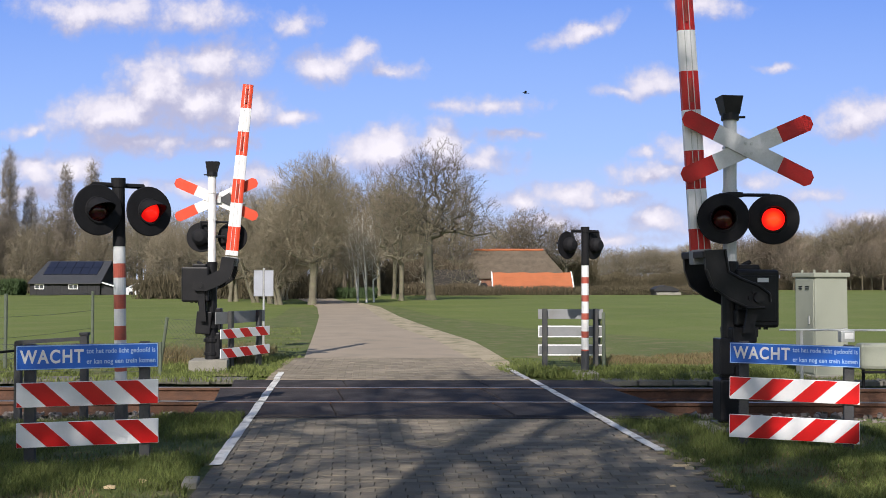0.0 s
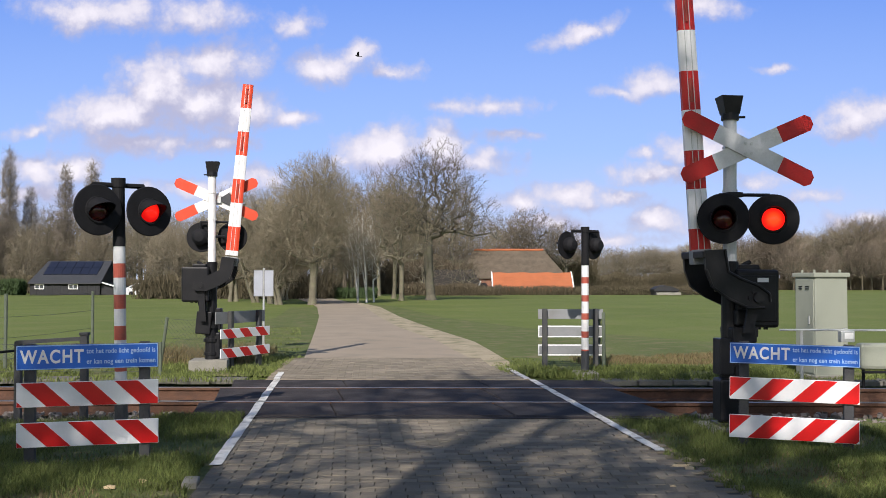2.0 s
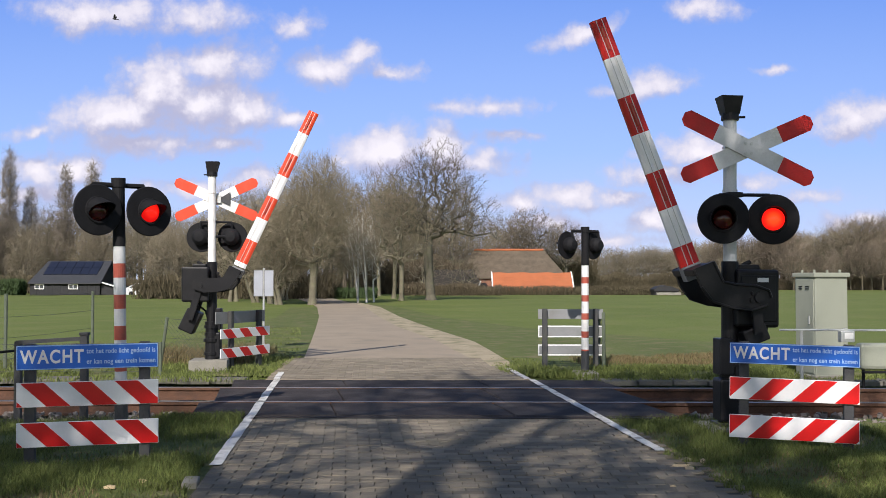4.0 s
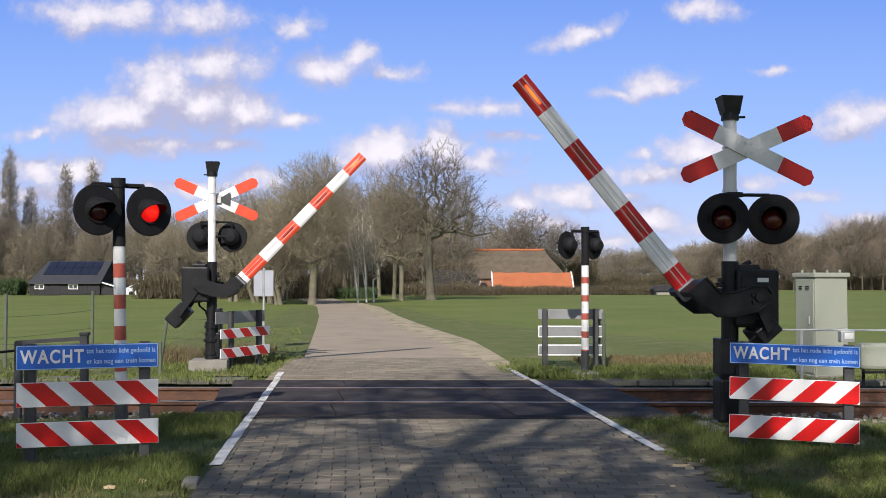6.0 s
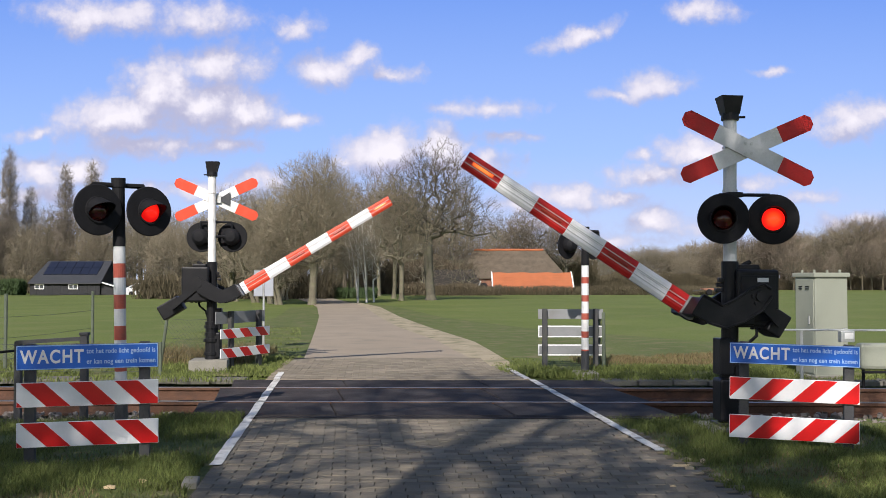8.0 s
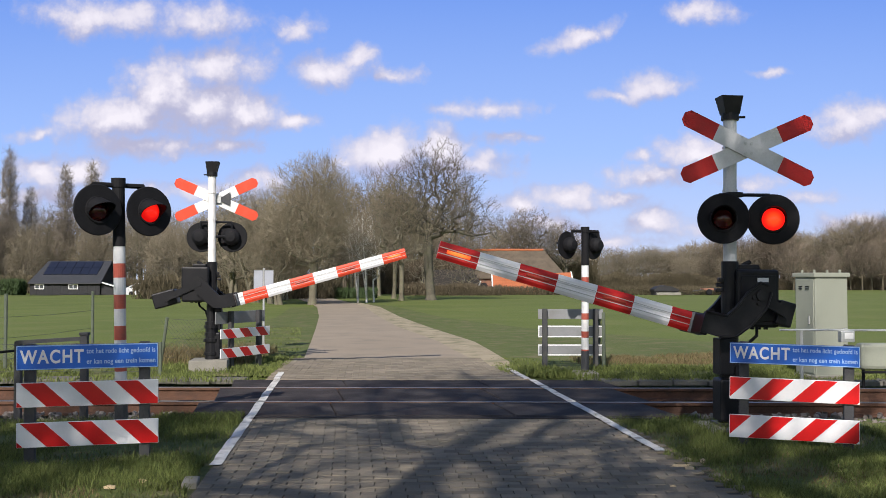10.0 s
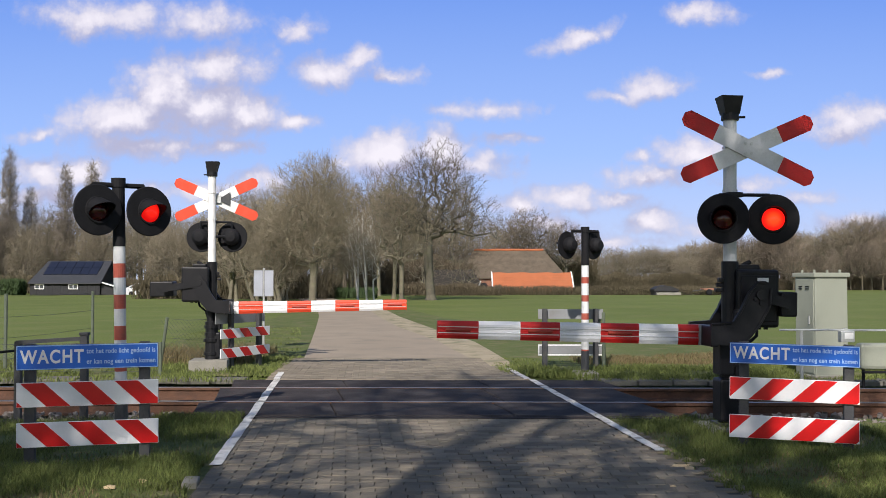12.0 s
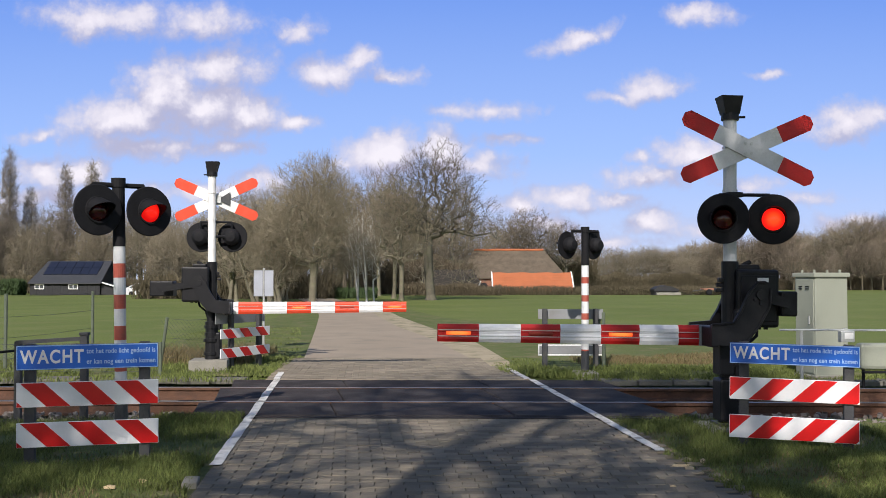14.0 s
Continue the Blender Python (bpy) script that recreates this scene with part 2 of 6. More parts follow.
# ---- builders ----
class Shape:
    """Vertices, faces and material slots of one mesh."""

    def __init__(self):
        self.v, self.f, self.mi = [], [], []

    def add(self, verts, faces, slot=0):
        o = len(self.v)
        self.v += [tuple(p) for p in verts]
        self.f += [tuple(i + o for i in f) for f in faces]
        self.mi += [slot] * len(faces)
        return self

    def box(self, c, s, m=None, slot=0, bevel=0.0):
        x, y, z = (a / 2 for a in s)
        m = m or Matrix()
        if not bevel:
            vs = [(i * x, j * y, k * z) for k in (-1, 1) for j in (-1, 1) for i in (-1, 1)]
            fs = [(0, 2, 3, 1), (4, 5, 7, 6), (0, 1, 5, 4), (2, 6, 7, 3), (0, 4, 6, 2), (1, 3, 7, 5)]
        else:
            b = bmesh.new()
            bmesh.ops.create_cube(b, size=1)
            bmesh.ops.scale(b, vec=s, verts=b.verts)
            bmesh.ops.bevel(b, geom=b.edges[:], offset=bevel, segments=2, affect="EDGES", profile=0.5)
            b.verts.index_update()
            vs, fs = [v.co.copy() for v in b.verts], [[v.index for v in f.verts] for f in b.faces]
            b.free()
        c = Vector(c)
        return self.add([m @ (Vector(p) + c) for p in vs], fs, slot)

    def tube(self, pts, radii, n=10, caps=True, slot=0):
        """A round bar through the points."""
        pts = [Vector(p) for p in pts]
        if not hasattr(radii, "__len__"):
            radii = [radii] * len(pts)
        vs, fs = [], []
        for i, (p, r) in enumerate(zip(pts, radii)):
            d = (pts[min(i + 1, len(pts) - 1)] - pts[max(i - 1, 0)]).normalized()
            u = d.cross(Vector((0.13, 0.97, 0.2))).normalized()
            if abs(d.y) > 0.95:
                u = d.cross(Vector((1, 0, 0))).normalized()
            w = d.cross(u)
            vs += [p + (u * math.cos(a) + w * math.sin(a)) * r for a in (2 * math.pi * k / n for k in range(n))]
        for i in range(len(pts) - 1):
            for k in range(n):
                fs.append((i * n + k, i * n + (k + 1) % n, (i + 1) * n + (k + 1) % n, (i + 1) * n + k))
        if caps:
            fs.append(tuple(range(n))[::-1])
            fs.append(tuple((len(pts) - 1) * n + k for k in range(n)))
        return self.add(vs, fs, slot)

    def prism(self, outline, y0, y1, slot=0, m=None):
        """An outline in x and z pulled from y0 to y1."""
        n = len(outline)
        m = m or Matrix()
        vs = [m @ Vector((x, y0, z)) for x, z in outline] + [m @ Vector((x, y1, z)) for x, z in outline]
        fs = [tuple(range(n)), tuple(range(2 * n - 1, n - 1, -1))]
        fs += [(i, i + n, (i + 1) % n + n, (i + 1) % n) for i in range(n)]
        return self.add(vs, fs, slot)

    def lathe(self, profile, n=24, m=None, slot=0, part_slots=None):
        """A profile of (radius, y) turned about the y axis."""
        m = m or Matrix()
        vs, fs = [], []
        for r, y in profile:
            vs += [m @ Vector((r * math.cos(2 * math.pi * k / n), y, r * math.sin(2 * math.pi * k / n))) for k in range(n)]
        for i in range(len(profile) - 1):
            for k in range(n):
                fs.append((i * n + k, i * n + (k + 1) % n, (i + 1) * n + (k + 1) % n, (i + 1) * n + k))
        return self.add(vs, fs, slot)

    def mesh(self, name, mats, smooth=False):
        me = bpy.data.meshes.new(name)
        me.from_pydata(self.v, [], self.f)
        for m in (mats if isinstance(mats, (list, tuple)) else [mats]):
            me.materials.append(m)
        me.polygons.foreach_set("material_index", self.mi)
        if smooth:
            me.polygons.foreach_set("use_smooth", [True] * len(self.f))
        me.validate()
        return me


def part(name, shape, mats, parent=None, label="", m=None, smooth=False, category="", kind="", group=""):
    ob = new(name, shape.mesh(name, mats, smooth) if isinstance(shape, Shape) else shape)
    if parent:
        ob.parent = parent
    if m is not None:
        ob.matrix_basis = m
    return tagged(ob, label, category, group, kind)


def thing(name, m, label, category, group="", kind=""):
    ob = new(name)
    ob.empty_display_size = 0.2
    ob.matrix_basis = m
    return tagged(ob, label, category, group, kind)


def lettering(name, words, size, material, parent, m, width=None, bold=0.0):
    cu = bpy.data.curves.new(name, "FONT")
    cu.offset, cu.space_character = bold, 1.0 + 40 * bold
    cu.body, cu.size, cu.extrude, cu.align_x, cu.align_y = words, size, 0.001, "LEFT", "CENTER"
    tmp = new("tmp", cu)
    bpy.context.view_layer.update()
    me = bpy.data.meshes.new_from_object(tmp)
    if width:
        w = max(v.co.x for v in me.vertices)
        for v in me.vertices:
            v.co.x *= width / w
    bpy.data.objects.remove(tmp)
    me.materials.clear()
    me.materials.append(material)
    return part(name, me, material, parent, m=m)


ROAD_SLOPE = -0.098                                   # the road leans to the west as it goes away
ROAD_TURN = math.degrees(math.atan(-ROAD_SLOPE))      # so the gates are turned a little


def road_x(x0, y):
    return x0 + ROAD_SLOPE * (y - 10)


# ---- ground, road and track ----
def ground_profile(y):
    """Height of the ground: the track lies in a shallow bed."""
    if y < 10.75 or y > 14.3:
        return -0.03
    return -0.24 if 11.05 < y < 13.95 else -0.13


def build_ground():
    s = Shape()
    ys = [-400, -60, 0, 5, 8, 10.4, 10.75, 10.9, 11.06, 12.3, 13.94, 14.15, 14.3, 16, 20, 40, 90, 200, 600, 4800]
    xs = [-4500, -600, -100, -30, -10, 0, 10, 30, 100, 600, 4500]
    vs = [(x, y, ground_profile(y)) for y in ys for x in xs]
    n = len(xs)
    fs = [(j * n + i, j * n + i + 1, (j + 1) * n + i + 1, (j + 1) * n + i) for j in range(len(ys) - 1) for i in range(n - 1)]
    s.add(vs, fs)
    part("ground", s, FIELD, label="green meadow and grass verge beside the railway", category="ground", kind="structure")


build_ground()


def strip(name, rows, z, material, label, category, parent=None, thick=0.05):
    """A slab that follows rows of (y, x_left, x_right)."""
    s = Shape()
    n = len(rows)
    vs = [(a, y, z) for y, a, b in rows] + [(b, y, z) for y, a, b in rows] + [(a, y, z - thick) for y, a, b in rows] + [(b, y, z - thick) for y, a, b in rows]
    fs = []
    for i in range(n - 1):
        fs += [(i, n + i, n + i + 1, i + 1), (2 * n + i, i, i + 1, 2 * n + i + 1), (n + i, 3 * n + i, 3 * n + i + 1, n + i + 1)]
    fs += [(0, 2 * n, 3 * n, n), (n - 1, 2 * n - 1, 4 * n - 1, 3 * n - 1)]
    s.add(vs, fs)
    return part(name, s, material, parent, label=label, category=category, kind="structure")


ROAD_L, ROAD_R = -2.06, 1.86                           # edges of the paved road at y = 10
near_road = strip("road", [(y, road_x(ROAD_L, y), road_x(ROAD_R, y)) for y in (-30, 0, 5, 8, 10.42)], -0.012, JOINT,
                  "brick-paved country road with running-bond courses", "road")
far_road = strip("road", [(14.2, -2.62, 1.35), (15.2, -2.6, 1.1), (17.3, -2.52, 0.62), (20, -2.82, 0.25), (23, -3.15, -0.1), (30, -3.95, -1.4),
                          (38.6, -4.97, -2.6), (52, -6.8, -4.2), (62, -8.6, -6.0), (80, -12.5, -9.5), (120, -23, -20)], 0.0, ASPHALT,
                 "pale worn farm road leading away from the crossing", "road")
strip("shoulder", [(16.6, .70, 1.15), (17.3, 0.55, 1.2), (20, 0.2, 1.0), (23, -0.15, .75), (30, -1.45, -.45), (38.6, -2.65, -1.75), (52, -4.25, -3.4), (62, -6.05, -5.4)], -0.004, SAND,
      "pale sandy shoulder along the farm road", "road shoulder", thick=0.03)
# trodden edges of the road
strip("verge", [(-30, road_x(ROAD_R, -30) - .02, 9.0), (-2, road_x(ROAD_R, -2) - .02, 5.0), (5, road_x(ROAD_R, 5) - .02, 3.3), (8, road_x(ROAD_R, 8) - .02, 3.3), (10.4, road_x(ROAD_R, 10.4), 5.0)], -0.022, VERGE,
      "trodden grass verge with bare soil and litter", "verge", thick=0.02)
strip("verge", [(-30, -4.5, road_x(ROAD_L, -30) + .02), (-2, -4.5, road_x(ROAD_L, -2) + .02), (5, -4.5, road_x(ROAD_L, 5) + .02), (10.4, -6.0, road_x(ROAD_L, 10.4))], -0.022, VERGE,
      "trodden grass verge with bare soil and litter", "verge", thick=0.02)
strip("verge", [(15.2, 1.0, 9.0), (17.3, .6, 9.0), (20, .2, 8), (23, -.15, 6.5), (30, -1.4, 2.5), (38, -2.6, 0), (52, -4.3, -2.4), (60, -5.6, -4.4)], -0.022, VERGE,
      "grass verge with dry patches beside the road", "verge", thick=0.02)
strip("verge", [(15.2, -9, -2.5), (17.3, -8.5, -2.48), (23, -6.5, -3.1), (30, -6.3, -3.9), (38, -6.6, -4.9), (52, -8.2, -6.7)], -0.022, VERGE,
      "grass verge with dry patches beside the road", "verge", thick=0.02)


def road_lines():
    for name, x0, y0, y1 in (("road_marking", -2.08, 7.66, 10.42), ("road_marking", -2.08, 10.46, 14.14), ("road_marking", -2.09, 14.25, 15.3),
                             ("road_marking", 1.66, 8.3, 10.42), ("road_marking", 1.66, 10.46, 14.14), ("road_marking", 1.62, 14.25, 16.0)):
        z = 0.012
        s = Shape()
        cuts = 14
        random.seed(int(y0 * 10))
        lo, hi = [], []
        for i in range(cuts + 1):
            y = y0 + (y1 - y0) * i / cuts
            j = random.uniform(-0.008, 0.008)
            lo.append((road_x(x0, y) + j, y, z)); hi.append((road_x(x0, y) + 0.094 + j * 0.6, y, z))
        s.add(lo + hi, [(i, cuts + 1 + i, cuts + 2 + i, i + 1) for i in range(cuts)])
        s.add([(x, y, zz - 0.003) for x, y, zz in lo + hi], [(i, i + 1, cuts + 2 + i, cuts + 1 + i) for i in range(cuts)])
        part(name, s, LINE_PAINT, label="worn white edge line painted on the road", category="road marking", kind="structure")


road_lines()

TRACK_TURN = radians(-1.0)
TRACK_Y = 12.33


def track_m(u, v, z=0.0):
    """A place along (u) and across (v) the track."""
    c, sn = math.cos(TRACK_TURN), math.sin(TRACK_TURN)
    return Vector((u * c - v * sn, TRACK_Y + u * sn + v * c, z))


def build_track():
    for side in (-0.7525, 0.7525):
        rail = thing("rail", Matrix(), "rusty steel rail with a bright worn head", "rail", group="rails", kind="structure")
        prof = [(-0.036, 0.0), (0.036, 0.0), (0.036, -0.035), (0.012, -0.05), (0.010, -0.125), (0.07, -0.15), (0.07, -0.165), (-0.07, -0.165), (-0.07, -0.15), (-0.010, -0.125), (-0.012, -0.05), (-0.036, -0.035)]
        s = Shape()
        ends = (-90, -20, -6, 0, 6, 20, 90)
        vs, fs, n = [], [], len(prof)
        for u in ends:
            vs += [track_m(u, side + a, b + 0.008) for a, b in prof]
        for i in range(len(ends) - 1):
            fs += [(i * n + k, (i + 1) * n + k, (i + 1) * n + (k + 1) % n, i * n + (k + 1) % n) for k in range(n)]
        s.add(vs, fs)
        part("rail_profile", s, RAIL_RUST, rail)
        h = Shape()
        a, b = track_m(-90, side), track_m(90, side)
        w = Vector((0, 0.031, 0))
        h.add([a - w + Vector((0, 0, .012)), b - w + Vector((0, 0, .012)), b + w + Vector((0, 0, .012)), a + w + Vector((0, 0, .012)),
               a - w, b - w, b + w, a + w], [(0, 1, 2, 3), (0, 4, 5, 1), (3, 2, 6, 7)])
        part("rail_head", h, RAIL_TOP, rail, "bright worn running surface")
    base = None
    for i in range(-22, 23):
        if -4.6 < i * 0.62 < 4.4 and abs(i * .62) < 2.4:
            continue
        p = track_m(i * 0.62, 0, -0.225)
        if base is None:
            base = Shape().box((0, 0, 0), (0.25, 2.5, 0.14), bevel=0.015).mesh("sleeper", SLEEPER)
        ob = new("sleeper", base)
        ob.matrix_basis = Matrix.Translation(p) @ Matrix.Rotation(TRACK_TURN, 4, "Z")
        tagged(ob, "weathered railway sleeper bedded in ballast", "sleeper", group="sleepers")
    # ballast
    random.seed(4)
    s = Shape()
    cube = [(-1, -1, -1), (1, -1, -1), (1, 1, -1), (-1, 1, -1), (-.6, -.7, 1), (.7, -.6, 1), (.6, .7, 1), (-.7, .6, 1)]
    fcs = [(4, 5, 6, 7), (0, 1, 5, 4), (1, 2, 6, 5), (2, 3, 7, 6), (3, 0, 4, 7)]
    for _ in range(12000):
        u = random.uniform(-14, 14) if random.random() < .8 else random.uniform(-40, 40)
        v = random.uniform(-2.15, 1.9)
        if -2.9 < u < 2.7:
            continue
        if abs(abs(v) - .7525) < .06:
            continue
        lift = -0.205 + (0.05 if abs(v) > 1.3 else 0.0) + (0.125 if v < -1.5 else 0)
        p = track_m(u, v, lift)
        r = random.uniform(.014, .030)
        m = Matrix.Translation(p) @ Euler((random.random() * 6, random.random() * 6, random.random() * 6)).to_matrix().to_4x4()
        s.add([m @ (Vector(c) * r) for c in cube], fcs)
    part("ballast", s, BALLAST, label="grey-brown crushed stone ballast around the rails", category="ballast", kind="stuff")


build_track()


def crossing_panels():
    deck = thing("crossing_deck", Matrix(), "dark rubber level crossing panels between the rails", "crossing deck", kind="structure")
    # outer near row, between the rails, outer far row
    bands = ((-1.86, -0.80, -2.72, 2.60), (-0.66, 0.70, -2.78, 2.55), (0.80, 1.80, -2.92, 2.45))
    for v0, v1, x0, x1 in bands:
        n = 3
        cuts = [x0 + (x1 - x0) * k for k in (0.0, 0.30, 0.665, 1.0)]
        for k in range(n):
            a0, a1 = cuts[k] + .006, cuts[k + 1] - .006
            slope = ROAD_SLOPE
            outline = [(a0 - slope * 0 + 0, v0), (a1, v0), (a1 + slope * (v1 - v0) * 2, v1), (a0 + slope * (v1 - v0) * 2, v1)]
            s = Shape()
            c = 0.012
            top = [track_m(u, v, 0.004) for u, v in [(outline[0][0] + c, v0 + c), (outline[1][0] - c, v0 + c), (outline[2][0] - c, v1 - c), (outline[3][0] + c, v1 - c)]]
            mid = [track_m(u, v, -0.01) for u, v in outline]
            low = [track_m(u, v, -0.22) for u, v in outline]
            s.add(top + mid + low, [(0, 1, 2, 3)] + [(i + 4, (i + 1) % 4 + 4, (i + 1) % 4, i) for i in range(4)] + [(i + 8, (i + 1) % 4 + 8, (i + 1) % 4 + 4, i + 4) for i in range(4)])
            part("panel", s, RUBBER, deck)
    # steel edge beams along the outer panels
    for v, x0, x1 in ((-1.93, -2.5, 2.3), (1.86, -2.75, 1.9)):
        s = Shape()
        s.add([track_m(u, w, z) for u in (x0, x1) for w, z in ((v - .05, -.2), (v + .05, -.2), (v + .05, -.004), (v - .05, -.004))],
              [(0, 1, 5, 4), (1, 2, 6, 5), (2, 3, 7, 6), (3, 0, 4, 7), (0, 3, 2, 1), (4, 5, 6, 7)])
        part("edge_beam", s, RUBBER, deck, "dark edge beam")


crossing_panels()


# ---- barrier gates ----
def disc_lamp(parent, name, m, lit_name="lens", lit=None, droop=0.0):
    """A round black backboard with a hood and a lens that turns its lit side out. Faces -y."""
    back = Shape()
    back.lathe([(0.111, -0.004), (0.111, -0.016), (0.118, -0.03), (0.13, -0.03), (0.135, -0.016), (0.245, -0.012), (0.252, 0.0), (0.245, 0.012), (0.135, 0.014), (0.135, 0.02), (0.142, 0.05), (0.135, 0.12), (0.08, 0.178), (0.0, 0.187)], 36)
    board = part("lamp_board", back, [MATT_BLACK], parent, "round black signal backboard", m, smooth=False)
    hood = Shape()
    n = 14
    vs, fs = [], []
    for j, (rr, k) in enumerate(((0.122, 0.0), (0.128, 0.0))):
        for i in range(n + 1):
            a = radians(-25 + 230 * i / n)
            reach = -0.03 - 0.19 * max(0.0, math.sin(a) * .75 + .25) ** 0.8
            vs += [(rr * math.cos(a), -0.012, rr * math.sin(a)), (rr * 0.96 * math.cos(a), reach, rr * 0.96 * math.sin(a) - droop * max(0.0, math.sin(a)))]
    w = 2 * (n + 1)
    for i in range(n):
        fs += [(2 * i, 2 * i + 1, 2 * i + 3, 2 * i + 2), (w + 2 * i, w + 2 * i + 2, w + 2 * i + 3, w + 2 * i + 1), (2 * i + 1, w + 2 * i + 1, w + 2 * i + 3, 2 * i + 3)]
    hood.add(vs, fs)
    part("hood", hood, MATT_BLACK, board, "short black sun hood")
    ball = Shape()
    prof = [(0.125 * math.sin(math.pi * k / 14), -0.125 * math.cos(math.pi * k / 14)) for k in range(15)]
    k = 28
    ball.lathe(prof, k)
    ball.mi = [0 if i // k < 7 else 1 for i in range(len(ball.f))]
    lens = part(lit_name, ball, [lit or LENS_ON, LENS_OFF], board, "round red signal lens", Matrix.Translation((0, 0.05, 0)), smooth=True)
    return board, lens


BOOM_DROP = 0.420
NEAR_STRIPES = (0.462, 0.685, 1.085, 1.475, 1.885, 2.28, 2.695, 3.10)
FAR_STRIPES = (0.50, 0.58, 0.98, 1.38, 1.78, 2.18, 2.58, 2.98, 3.38)


def boom_parts(parent, red, edges, first_red, weight_x):
    """The moving arm, in the space of its pivot; lying level it points along -x."""
    arm = Shape()
    side = [(-.46, -.50), (-.27, -.50), (-.10, -.45), (.02, -.30), (.12, -.11), (.13, .06), (.08, .12), (0, .12), (-.09, .01), (-.165, -.16), (-.24, -.28), (-.46, -.30)]
    for y0 in (-0.34, 0.25):
        arm.prism(side, y0, y0 + 0.05)
    # raised rims along the front arm
    arm.tube([(x, -0.345, z) for x, z in side[1:6]], 0.014, 6)
    arm.tube([(x, -0.345, z) for x, z in side[6:]], 0.014, 6)
    for x, z in ((0.03, 0.0), (0.03, -0.08), (-0.03, -0.04)):
        arm.tube([(x, -0.36, z), (x, -0.34, z)], 0.02, 8)
    arm.box((-0.42, -0.02, -BOOM_DROP), (0.07, 0.62, 0.20), bevel=0.01)
    arm.tube([(0.03, -0.37, 0.0), (0.03, 0.31, 0.0)], 0.05, 14)
    boom = part("boom_arm", arm, BLACK_PAINT, parent, "black cranked steel arm carrying the barrier boom")
    sock = Shape().box((-0.40, 0, -BOOM_DROP), (0.15, 0.125, 0.205), bevel=0.012)
    part("socket", sock, BOARD_GREY, boom, "grey steel boom socket")
    # counterweight beam on the other side
    for yy in (-0.28, 0.20):
        cw = Shape().prism([(0.0, 0.06), (0.0, -0.05), (weight_x, -0.14), (weight_x, -0.04)], yy, yy + 0.04)
        part("counterweight_beam", cw, BLACK_PAINT, boom)
    w = Shape().box((weight_x + .03, -0.02, -0.09), (0.17 if weight_x < .5 else 0.38, 0.34, 0.25), bevel=0.02)
    part("counterweight", w, BLACK_PAINT, boom, "black cast counterweight")
    # boom stripes, a shallow D section that tapers to the tip
    for i in range(len(edges) - 1):
        s = Shape()
        a, b = edges[i], edges[i + 1]
        vs = []
        for d in (a, b):
            h = 0.102 - 0.016 * (d - edges[0]) / (edges[-1] - edges[0])
            t = 0.042
            sec = [(-t * .55, -h), (-t, -h * .62), (-t, -h * .2), (-t * .82, -h * .12), (-t * .82, h * .12), (-t, h * .2), (-t, h * .62), (-t * .55, h),
                   (t * .55, h), (t, h * .62), (t, h * .2), (t * .82, h * .12), (t * .82, -h * .12), (t, -h * .2), (t, -h * .62), (t * .55, -h)]
            vs += [(-d, y, z - BOOM_DROP) for y, z in sec]
        n = 16
        s.add(vs, [(k, (k + 1) % n, n + (k + 1) % n, n + k) for k in range(n)] + [tuple(range(n))[::-1], tuple(range(n, 2 * n))])
        part("stripe", s, red if (i % 2 == 0) == first_red else SIGN_WHITE, boom)
        g = Shape()
        for sg in (-1, 1):
            for zz in (-0.03, 0.03):
                g.box((-(a + b) / 2, sg * 0.0405, zz - BOOM_DROP), (b - a - 0.012, 0.006, 0.008))
        part("groove_trim", g, GALV, boom)
    lamps = []
    for a in [(edges[-k - 1] + edges[-k]) / 2 for k in (1, 3, 5)]:
        s = Shape()
        n, r = 12, 0.019
        vs = [(sx, r * math.cos(2 * math.pi * k / n), r * math.sin(2 * math.pi * k / n)) for sx in (-0.12, 0.12) for k in range(n)]
        # half the bar glows, half is plain; two bars, one for each side of the boom
        for k in range(n):
            s.add([vs[k], vs[(k + 1) % n], vs[n + (k + 1) % n], vs[n + k]], [(0, 1, 2, 3)], 0 if 3 <= k < 9 else 1)
        s.add(vs, [tuple(range(n))[::-1], tuple(range(n, 2 * n))], 1)
        for sg, flip in ((-1, 0), (1, 180)):
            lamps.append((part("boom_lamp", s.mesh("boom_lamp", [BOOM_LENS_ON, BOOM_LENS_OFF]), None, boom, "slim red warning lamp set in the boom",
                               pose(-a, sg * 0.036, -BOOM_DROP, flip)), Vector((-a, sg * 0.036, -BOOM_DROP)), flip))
    return boom, lamps


